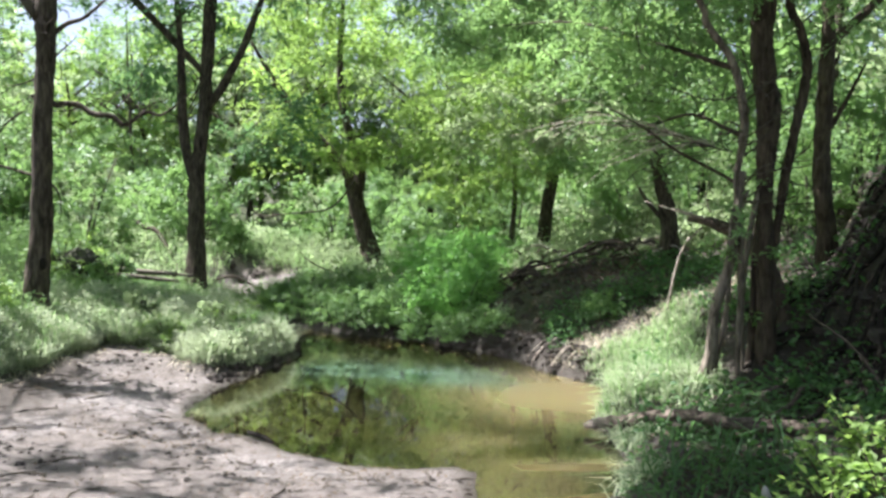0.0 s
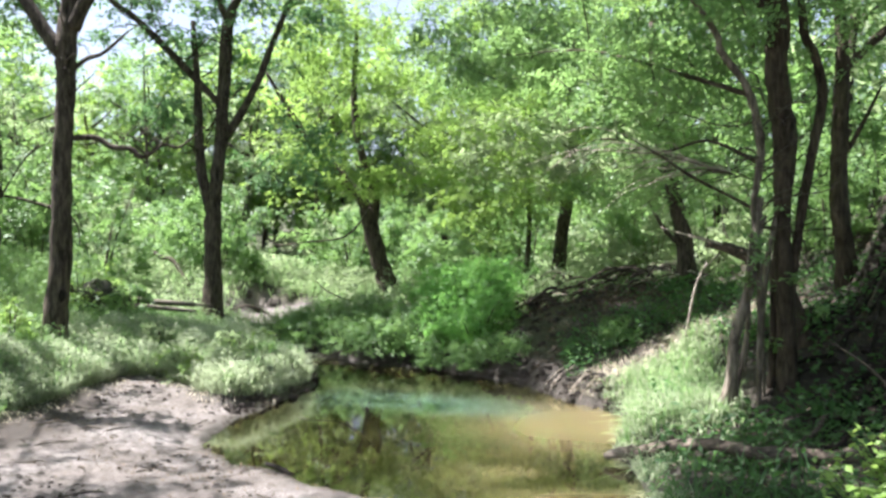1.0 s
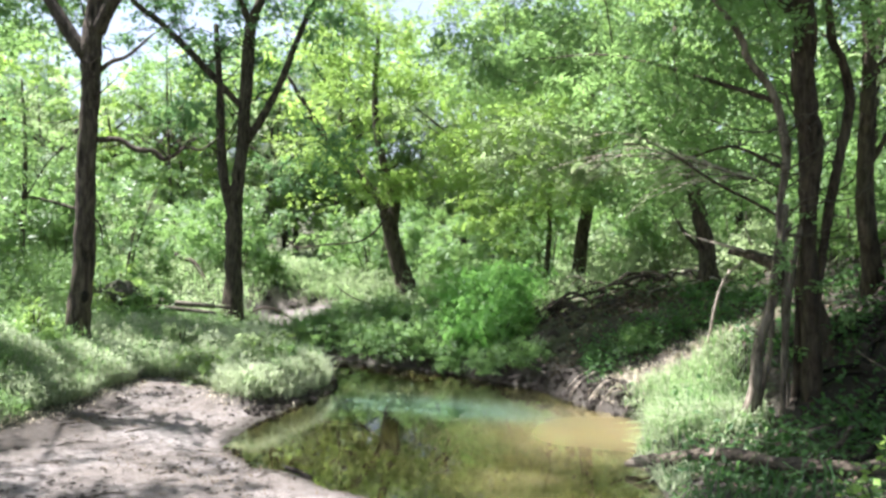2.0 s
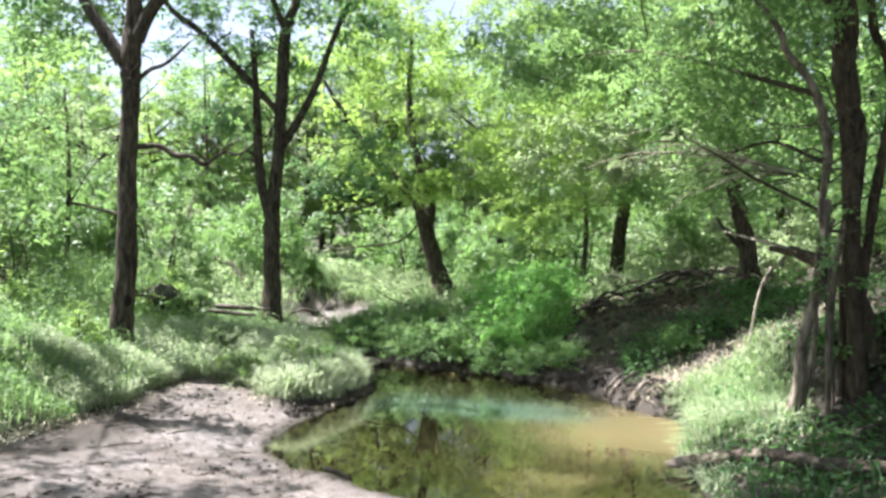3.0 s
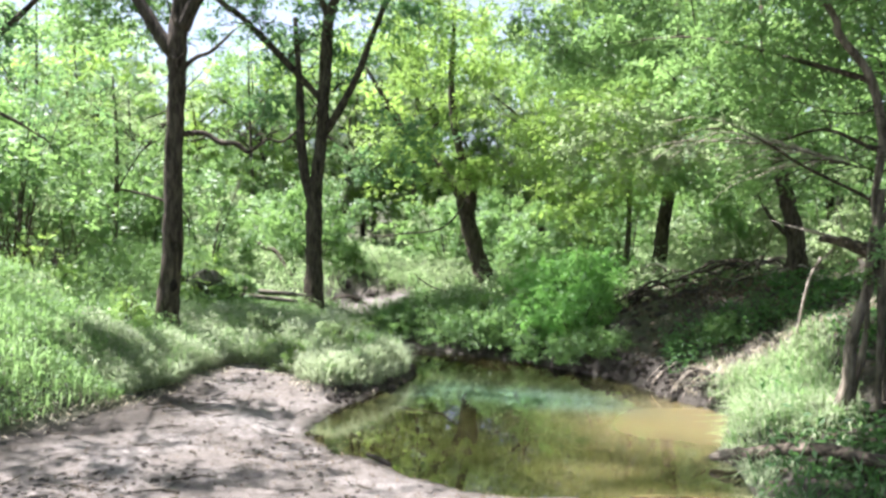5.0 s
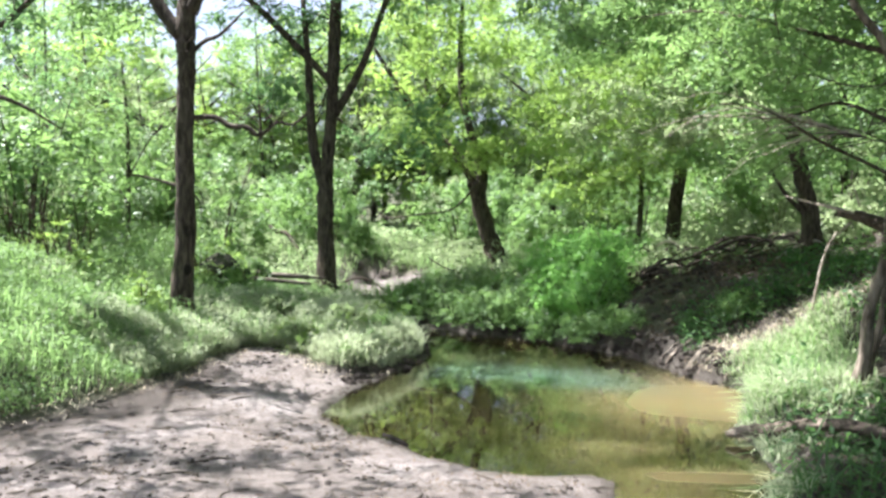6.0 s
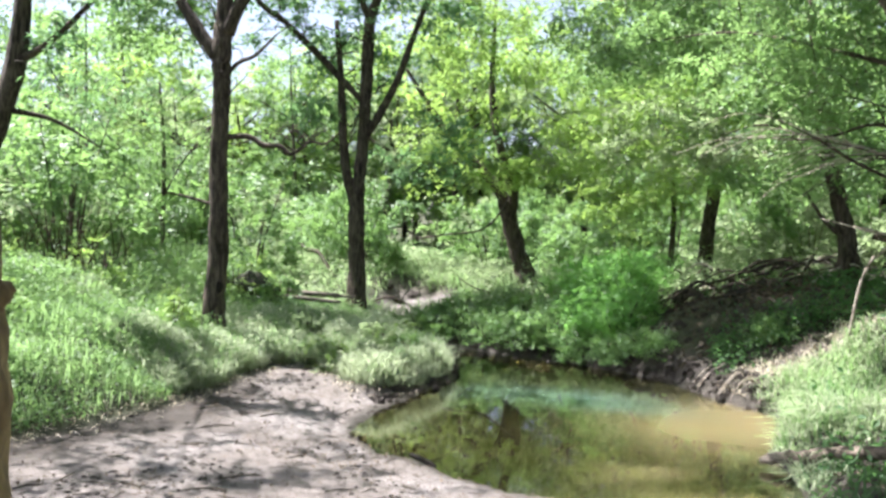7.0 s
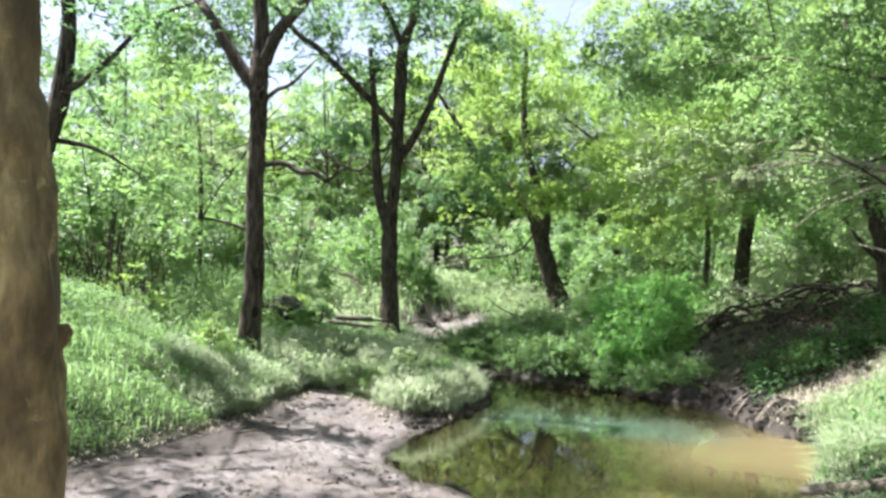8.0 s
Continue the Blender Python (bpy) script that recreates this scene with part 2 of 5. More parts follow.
def mesh_of(name, geo, mat, smooth=True):
    v, f = geo
    me = bpy.data.meshes.new(name)
    me.from_pydata(np.asarray(v).tolist(), [], f if isinstance(f, list) else f.tolist())
    if smooth:
        me.polygons.foreach_set("use_smooth", np.ones(len(me.polygons), bool))
    me.materials.append(mat)
    return me


def thing(name, base, label, category, group="", kind=""):
    ob = new(name)
    ob.empty_display_size = 0.2
    ob.location = base
    return tagged(ob, label, category, group, kind)


def part(name, geo, mat, parent, label="", smooth=True, kind=""):
    """One mesh under a thing; its points are given in the world."""
    base = np.array(parent.location)
    up = parent.parent
    while up:
        base, up = base + np.array(up.location), up.parent
    ob = new(name, mesh_of(name, (np.asarray(geo[0]) - base, geo[1]), mat, smooth))
    ob.parent = parent
    return tagged(ob, label, kind=kind)


def solo(name, geo, mat, label, category, group="", kind="", smooth=True):
    v = np.asarray(geo[0])
    base = np.array([(v[:, 0].min() + v[:, 0].max()) / 2, (v[:, 1].min() + v[:, 1].max()) / 2, v[:, 2].min()])
    ob = new(name, mesh_of(name, (v - base, geo[1]), mat, smooth))
    ob.location = base
    return tagged(ob, label, category, group, kind)


def unit(v):
    return v / (np.linalg.norm(v, axis=1)[:, None] + 1e-9)


def leaves(at, size, rng, width=0.46, droop=0.25, spread=0.8, fold=0.18, axis=None, face=None, small=False):
    """Leaf blades, each folded along its midrib, at the given points, along the given axes where there are any."""
    n = len(at)
    a = unit(np.c_[rng.normal(size=(n, 2)), rng.normal(size=n) * 0.5 - droop]) if axis is None else axis
    up = unit(np.c_[rng.normal(size=(n, 2)) * spread, np.ones(n)]) if face is None else face
    side = unit(np.cross(a, up))
    nrm = np.cross(side, a)
    ln = (size * rng.uniform(0.6, 1.3, n))[:, None]
    if small:
        v = np.stack([at - side * ln * width * 0.5, at + side * ln * width * 0.5, at + a * ln], 1)
        return v.reshape(-1, 3), np.arange(n * 3).reshape(-1, 3)
    mid = at + a * ln * 0.45 - nrm * ln * fold
    v = np.stack([at, mid + side * ln * width * 0.5, at + a * ln, mid - side * ln * width * 0.5], 1)
    v[:, [1, 3]] += (nrm * ln * fold * 1.6)[:, None]
    k = np.arange(n)[:, None] * 4
    return v.reshape(-1, 3), np.vstack([k + (0, 1, 2), k + (0, 2, 3)])


def blades(at, height, rng, lean=0.35, width=0.012):
    """Grass blades: bent tapering strips rooted at the points."""
    n = len(at)
    h = (height * rng.uniform(0.45, 1.25, n))[:, None]
    way = rng.uniform(0, 2 * math.pi, n)
    out = np.c_[np.cos(way), np.sin(way), np.zeros(n)]
    side = np.c_[-np.sin(way), np.cos(way), np.zeros(n)] * width * rng.uniform(0.6, 1.4, n)[:, None]
    bend = (lean * rng.uniform(0.2, 1.8, n))[:, None]
    up = np.array([0, 0, 1.0])
    mid = at + up * h * 0.55 + out * h * bend * 0.3
    tip = at + up * h * (1 - 0.35 * bend) + out * h * bend
    v = np.stack([at - side * 0.6, at + side * 0.6, mid + side, tip, mid - side], 1)
    k = np.arange(n)[:, None] * 5
    f = [tuple(q) for q in np.vstack([k + (0, 1, 2), k + (0, 2, 4), k + (2, 3, 4)])]
    return v.reshape(-1, 3), f


def in_blob(rng, blob, n, shell=0.35):
    """Points in an ellipsoid (cx, cy, cz, rx, ry, rz), more of them towards its skin."""
    d = unit(rng.normal(size=(n, 3)))
    r = rng.uniform(0, 1, n) ** shell
    return np.array(blob[:3]) + d * r[:, None] * np.array(blob[3:6])


# ---- the lie of the land ----
POOL = [(0.36, 2.0), (0.34, 4.0), (0.34, 4.93), (0.36, 5.46), (0.1, 5.6), (-0.6, 5.54), (-0.98, 5.72), (-1.28, 6.02), (-1.72, 6.36), (-2.04, 6.8),
        (-2.2, 7.3), (-2.2, 7.9), (-2.0, 8.75), (-1.72, 9.7), (-1.85, 10.5), (-2.6, 11.3), (-3.3, 12.2), (-3.0, 12.6), (-1.97, 12.0), (-1.18, 11.55), (-0.27, 10.84), (0.53, 10.05),
        (0.97, 9.46), (1.2, 8.93), (1.62, 8.3), (1.62, 7.8), (1.48, 7.1), (1.25, 6.75), (1.32, 6.15), (1.31, 5.54), (1.05, 4.9), (1.0, 4.0), (1.1, 2.0)]
SAND = [(-4.9, 3.5), (-4.5, 5.0), (-4.4, 5.6), (-4.25, 6.3), (-4.0, 7.0), (-3.95, 7.9), (-3.95, 8.6), (-3.9, 9.3), (-3.5, 9.45), (-3.1, 9.0), (-2.65, 8.4), (-2.35, 8.2), (-2.15, 8.5), (-1.95, 9.0),
        (-1.2, 8.6), (0.0, 7.5), (0.5, 5.5), (0.6, 2.0), (0.8, -4.0), (-2.5, -6.0), (-5.6, -3.0)]
WASH = [(-3.5, 13.5), (-4.05, 14.8), (-4.45, 15.9), (-4.1, 16.7), (-3.5, 16.5), (-2.9, 15.9), (-2.75, 14.8), (-2.9, 13.4)]
# x, y, height of the land away from the creek
LAND = np.array([(-4.75, 9.5, 0.5), (-3, 9.6, 0.42), (-4, 13.2, 0.48), (-6.5, 8, 0.8), (-8.5, 9, 1.35), (-9, 13, 1.45), (-6, 17, 0.8), (-1.4, 17, 0.5), (0, 12.5, 0.5), (1.9, 15.9, 0.85),
                 (2.6, 9.2, 0.72), (2.3, 7.7, 0.36), (3.3, 12, 1.05), (4.2, 9.1, 1.1), (2.7, 6.5, 0.14), (1.9, 5.8, 0.08), (3.4, 5.4, 0.3), (2.6, 4.0, 0.16), (3.7, 7.2, 1.1), (3.3, 7.7, 1.15), (5.4, 10, 1.4), (5.6, 6.5, 1.4), (5.0, 3.5, 1.2), (7, 13, 1.9),
                 (-6, 4, 0.6), (-7, -2, 0.7), (4, -3, 1.2), (0, 24, 1.0), (-12, 24, 1.8), (10, 24, 2.6)])


def seg_distance(p, poly):
    """Distance to the outline, negative inside."""
    q = np.array(poly, float)
    best, inside = np.full(len(p), 1e9), np.zeros(len(p), bool)
    for a, b in zip(q, np.roll(q, -1, 0)):
        e = b - a
        u = np.clip(((p - a) @ e) / (e @ e), 0, 1)
        best = np.minimum(best, np.linalg.norm(p - a - u[:, None] * e, axis=1))
        hit = (a[1] > p[:, 1]) != (b[1] > p[:, 1])
        xs = a[0] + (p[:, 1] - a[1]) / (e[1] if abs(e[1]) > 1e-9 else 1e-9) * e[0]
        inside ^= hit & (p[:, 0] < xs)
    return np.where(inside, -best, best)


def ease(x, a, b):
    u = np.clip((x - a) / (b - a), 0, 1)
    return u * u * (3 - 2 * u)


def wave(p, k, seed):
    """Smooth unevenness of about -1 to 1."""
    r = np.random.default_rng(seed)
    z = np.zeros(len(p))
    for _ in range(7):
        w, ph = r.normal(size=2) * k, r.uniform(0, 6.3)
        z += np.sin(p @ w + ph)
    return z / 3.0


def land(p):
    """Heights, and the sand, wet and green zones, at points (n, 2)."""
    p = np.asarray(p, float)
    d = seg_distance(p, POOL) + 0.05 * wave(p, 5.0, 1)
    s = seg_distance(p, SAND) + 0.07 * wave(p, 4.0, 2)
    w = seg_distance(p, WASH) + 0.1 * wave(p, 3.0, 3)
    dist = np.linalg.norm(p[:, None] - LAND[None, :, :2], axis=2)
    wt = 1 / (dist ** 3 + 0.3)
    up = (wt * LAND[:, 2]).sum(1) / wt.sum(1)
    far = np.hypot(p[:, 0], p[:, 1] - 8)
    up = up + ease(far, 18, 70) * 2.5
    cut = p[:, 0] - np.interp(p[:, 1], [2, 4.5, 6.0, 7.3, 8.3, 8.9, 10, 12], [3.1, 3.3, 3.4, 3.5, 3.75, 4.55, 4.8, 5.6]) + 0.12 * wave(p, 2.0, 10) + 0.03 * wave(p, 5.0, 25)
    up = up + 1.05 * ease(cut, 0, 0.75) * (1 - ease(p[:, 1], 11, 14))
    up += 0.06 * wave(p, 1.6, 4) + 0.02 * wave(p, 6.0, 5)
    beach = 0.002 + 0.175 * (1 - np.exp(-np.maximum(d, 0) / 1.0)) + 0.03 * np.maximum(d - 1.2, 0).clip(0, 3) + 0.016 * wave(p, 4.0, 6) + 0.005 * wave(p, 11, 7)
    step = np.minimum(0.24, up * 0.8)
    bank = 0.02 + ease(d, 0.0, 0.32) * step + ease(d, 0.2, 1.5) * (up - step)
    grass = ease(s, -0.12, 0.25 + 0.75 * ease(d, 0.3, 1.3) * ease(-p[:, 0], 1.0, 1.8))
    z = beach * (1 - grass) + np.maximum(bank, beach) * grass
    bed = 0.3 + 0.02 * wave(p, 4, 8)
    wash = ease(-w, -0.35, 0.25)
    z = z * (1 - wash) + bed * wash
    z = np.where(d < 0, np.maximum(-0.02 + d * 0.35, -0.55), z)
    sand = np.maximum((1 - ease(s, -0.1, 0.1)), ease(-w, -0.25, 0.1))
    bare = sand
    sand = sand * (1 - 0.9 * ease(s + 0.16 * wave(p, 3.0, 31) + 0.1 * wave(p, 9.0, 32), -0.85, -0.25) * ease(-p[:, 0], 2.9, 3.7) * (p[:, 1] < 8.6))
    sand = np.where(d < 0.0, 0.8, sand)
    wet = (1 - ease(d, 0.02, 0.2 + 0.25 * grass)) * (0.55 + 0.45 * ease(d, -0.5, -0.1))
    strip = np.exp(-((p[:, 1] - 8.85 - 0.3 * (p[:, 0] - 1.6)) / 0.2) ** 2) * ease(p[:, 0], 1.25, 1.5) * (1 - ease(p[:, 0], 3.0, 3.4))
    sand = np.maximum(sand, strip)
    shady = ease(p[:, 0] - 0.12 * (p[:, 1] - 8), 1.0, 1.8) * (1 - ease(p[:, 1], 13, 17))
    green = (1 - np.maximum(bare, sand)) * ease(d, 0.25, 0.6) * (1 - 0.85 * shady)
    return z, sand, wet, green, d, s, w


def height(x, y):
    return float(land([(x, y)])[0][0])


def spaced(low, high, start, end, fine, grow=1.18):
    """Grid lines: fine between start and end, ever wider beyond."""
    mid = list(np.arange(start, end + fine / 2, fine))
    left, right, step = [start], [end], fine
    while left[-1] > low:
        step *= grow
        left.append(left[-1] - step)
    step = fine
    while right[-1] < high:
        step *= grow
        right.append(right[-1] + step)
    return np.array(left[:0:-1] + mid + right[1:])


xs, ys = spaced(-260, 260, -6.5, 5.5, 0.055), spaced(-260, 260, 3.5, 13.5, 0.055)
gx, gy = np.meshgrid(xs, ys)
pts = np.c_[gx.ravel(), gy.ravel()]
zz, sandy, wetness, greenery, *_ = land(pts)
nx, ny = len(xs), len(ys)
idx = np.arange(nx * ny).reshape(ny, nx)
quads = np.stack([idx[:-1, :-1], idx[:-1, 1:], idx[1:, 1:], idx[1:, :-1]], -1).reshape(-1, 4)
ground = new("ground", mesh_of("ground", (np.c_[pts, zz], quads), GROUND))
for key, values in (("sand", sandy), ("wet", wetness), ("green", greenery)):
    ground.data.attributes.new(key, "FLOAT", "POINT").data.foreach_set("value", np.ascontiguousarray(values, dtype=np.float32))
tagged(ground, "sandy creek bank and grassy earth under the trees", "ground", kind="structure")

wx, wy = np.arange(-4.2, 2.4, 0.1), np.arange(1.6, 13.4, 0.1)
gx, gy = np.meshgrid(wx, wy)
wp = np.c_[gx.ravel(), gy.ravel()]
idx = np.arange(len(wx) * len(wy)).reshape(len(wy), len(wx))
quads = np.stack([idx[:-1, :-1], idx[:-1, 1:], idx[1:, 1:], idx[1:, :-1]], -1).reshape(-1, 4)
wd = seg_distance(wp, POOL)
quads = quads[(wd[quads] < 0.25).any(1)]
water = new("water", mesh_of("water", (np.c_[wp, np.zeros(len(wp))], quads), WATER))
bm = bmesh.new()
bm.from_mesh(water.data)
bmesh.ops.delete(bm, geom=[v for v in bm.verts if not v.link_faces], context="VERTS")
rim = [e for e in bm.edges if e.is_boundary]
sides = bmesh.ops.extrude_edge_only(bm, edges=rim)["geom"]
for v in sides:
    if isinstance(v, bmesh.types.BMVert):
        v.co.z = -0.9
bmesh.ops.contextual_create(bm, geom=[e for e in bm.edges if e.is_boundary])
bm.to_mesh(water.data)
bm.free()
wp = np.array([v.co[:2] for v in water.data.vertices])
wd = seg_distance(wp, POOL)
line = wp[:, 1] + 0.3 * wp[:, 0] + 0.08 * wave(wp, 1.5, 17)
# Mask of the turquoise band where sun falls on milky water.
sunlit_silt = np.exp(-((line - 8.55) / np.where(line > 8.55, 0.55, 0.34)) ** 2) * ease(1.3 - wp[:, 0], 0.0, 1.2) * ease(-wd, 0.05, 0.6) * 0.75
# Stripes that paint ripple reflections into the near water's colour.
ripple_streak = ease(wave(wp * (0.5, 2.2), 2.4, 51), 0.0, 0.6)
shoal_ripple = np.maximum(ease(wp[:, 0] + 0.14 * wave(wp, 2.0, 18), -0.35, 1.05) * ease(wp[:, 1] + 0.1 * wave(wp, 3.0, 26), 6.0, 7.7) * ease(9.3 - wp[:, 1], 0, 1.2), 0.6 * ease(5.7 - wp[:, 1], 0, 0.5) * (0.5 + 0.5 * ripple_streak))
shoal_ripple = np.maximum(shoal_ripple, 0.55 * ripple_streak * ease(7.0 - wp[:, 1], 0, 0.6) * ease(wp[:, 0], -0.4, 0.6))
for key, values in (("sunlit_silt", sunlit_silt), ("shoal_ripple", shoal_ripple)):
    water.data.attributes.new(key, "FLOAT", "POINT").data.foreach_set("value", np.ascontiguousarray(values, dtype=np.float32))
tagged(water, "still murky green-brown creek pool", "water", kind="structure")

# ---- trees ----


def twigs_to(rng, skeleton, ends, r=0.012):
    """Thin boughs out to each clump of leaves; each grows from the nearest limb or from a bough before it."""
    out, bones = [], list(skeleton)
    reach = np.linalg.norm(skeleton[None] - ends[:, None], axis=2).min(1)
    for k, e in enumerate(ends[np.argsort(reach)]):
        near = np.array(bones)
        dist = np.linalg.norm((near - e) * (1, 1, 0.8), axis=1) + np.maximum(near[:, 2] - e[2], 0) * 1.5
        s = near[np.argmin(dist)]
        gap = np.linalg.norm(e - s)
        m = (s + e) / 2 + rng.normal(size=3) * gap * 0.12 + (0, 0, 0.1 * gap)
        r0 = min(r * (0.4 + 0.3 * gap), 0.01)
        out.append(limb([(*s, r0), (*m, r0 * 0.65), (*e, r0 * 0.25)], 4, 2, 0.05, k))
        bones += [m, e]
    return out


def foliage(rng, blobs, leaf, flat=0.45, tilt=0.5):
    """Clumps of leafy sprays in the blobs (centre, radii, clumps, leaves a clump, clump radius).
    Gives leaf points, leaf axes, leaf faces and the clump centres."""
    spots, axes, faces, ends = [], [], [], []
    for cx, cy, cz, rx, ry, rz, clumps, each, size in blobs:
        c = in_blob(rng, (cx, cy, cz, rx, ry, rz), clumps)
        ends.append(c)
        k = max(2, each // 13)
        grow = rng.uniform(0.6, 1.35, clumps)
        o = np.repeat(c, k, 0) + rng.normal(size=(clumps * k, 3)) * (0.5, 0.5, 0.75 * flat) * size * np.repeat(grow, k)[:, None]
        way = rng.uniform(0, 2 * math.pi, clumps * k)
        d = unit(np.c_[np.cos(way), np.sin(way), rng.normal(size=clumps * k) * 0.3 - 0.12])
        ln = size * rng.uniform(0.8, 1.7, clumps * k) * np.repeat(grow, k)
        lay = unit(np.repeat(rng.normal(size=(clumps, 3)) * tilt, k, 0) + rng.normal(size=(clumps * k, 3)) * tilt * 0.5 + (0, 0, 1))
        lay = unit(lay - d * (lay * d).sum(1)[:, None])
        side = np.cross(lay, d)
        n = rng.poisson(each / k, clumps * k) + 2
        w = np.repeat(np.arange(clumps * k), n)
        u, hand = rng.uniform(0.05, 1, len(w)), rng.choice((-1.0, 1.0), len(w))
        p = o[w] + d[w] * (ln[w] * u)[:, None] + side[w] * (hand * ln[w] * 0.16 * rng.uniform(0, 1, len(w)))[:, None] + rng.normal(size=(len(w), 3)) * leaf * 0.3
        p[:, 2] -= 0.28 * ln[w] * u * u
        spots.append(p)
        axes.append(unit(d[w] * 0.6 + side[w] * hand[:, None] * 0.8 + rng.normal(size=(len(w), 3)) * 0.25 - (0, 0, 0.15)))
        faces.append(unit(lay[w] + rng.normal(size=(len(w), 3)) * 0.3))
    return np.vstack(spots), np.vstack(axes), np.vstack(faces), np.vstack(ends)


def tree(name, label, trunks, limbs, blobs, leaf, leaf_mat, bark, seed, group="", flare=0.6, sides=14, flat=0.45, twig_every=1, width=0.46, fine=0.7, small=False, barks=()):
    rng = np.random.default_rng(seed)
    base = trunks[0][0][:3]
    top = thing(name, base, label, "tree", group)
    skel = []
    for k, t in enumerate(trunks):
        part("trunk", limb(t, sides + 4, 10, 0.14, seed + k, flare), barks[k] if k < len(barks) else bark, top)
        skel.append(spline(t, 6)[:, :3])
    for k, t in enumerate(limbs):
        part("limb", limb(t, 9, 6, 0.08, seed + 9 + k), bark, top)
        skel.append(spline(t, 6)[:, :3])
    leaf *= fine
    blobs = [(*q[:7], int(q[7] / fine ** 1.45), q[8]) for q in blobs]
    spots, axes, faces, ends = foliage(rng, blobs, leaf, flat)
    part("branchwork", joined(twigs_to(rng, np.vstack(skel), ends[::twig_every])), TWIG, top, kind="stuff")
    part("crown", leaves(spots, leaf, rng, width, axis=axes, face=faces, small=small), leaf_mat, top, smooth=False, kind="stuff")
    return top


# broad-trunked tree on the grass, forked high
hollow_tree = tree("tree", "tall dark tree with a trunk hollow on the grassy bank",
     [[(-4.79, 9.45, 0.3, 0.15), (-4.74, 9.45, 0.9, 0.125), (-4.67, 9.45, 1.6, 0.115), (-4.63, 9.45, 2.9, 0.106), (-4.58, 9.45, 3.6, 0.106), (-4.59, 9.47, 4.0, 0.122), (-4.55, 9.5, 4.6, 0.092), (-4.55, 9.5, 5.4, 0.085), (-4.4, 9.6, 7.5, 0.05)]],
     [[(-4.63, 9.45, 3.95, 0.09), (-4.87, 9.45, 4.29, 0.085), (-5.1, 9.45, 4.66, 0.07), (-5.41, 9.5, 5.12, 0.06), (-6.1, 10.2, 5.6, 0.04)],
      [(-4.52, 9.47, 4.25, 0.09), (-4.3, 9.45, 4.63, 0.08), (-3.94, 9.45, 4.98, 0.06), (-3.3, 9.3, 5.7, 0.045), (-2.6, 9.2, 6.6, 0.025)],
      [(-4.55, 9.5, 2.98, 0.034), (-4.3, 9.58, 2.99, 0.034), (-4.12, 9.6, 2.88, 0.036), (-3.9, 9.6, 2.86, 0.03), (-3.75, 9.62, 2.76, 0.028), (-3.5, 9.6, 2.9, 0.02), (-3.3, 9.62, 2.88, 0.016), (-3.0, 9.7, 3.15, 0.006)],
      [(-4.5, 9.5, 3.8, 0.03), (-4.4, 9.6, 3.93, 0.028), (-4.2, 9.6, 4.0, 0.022), (-3.9, 9.6, 4.25, 0.012)]],
     # The first clumps are out of view, added to shade the far bank.
     [(-2.6, 11.2, 7.4, 1.6, 1.0, 0.8, 46, 70, 0.3), (-5.8, 11.4, 7.4, 1.6, 1.0, 0.7, 16, 70, 0.3), (-6.4, 11.0, 5.1, 1.3, 0.8, 0.5, 42, 50, 0.24), (-5.7, 11.3, 6.2, 1.6, 0.8, 0.6, 42, 55, 0.26), (-3.3, 9.4, 4.85, 0.9, 0.7, 0.35, 5, 46, 0.2), (-6.3, 9.3, 5.9, 1.3, 1.2, 0.8, 7, 60, 0.26), (-3.6, 9.4, 5.6, 1.2, 1.0, 0.5, 7, 60, 0.25), (-3.3, 9.75, 3.15, 0.4, 0.3, 0.15, 2, 30, 0.14)],
     0.12, LEAF_MID, BARK_DARK, 11, "tall trees by the creek", 0.25)

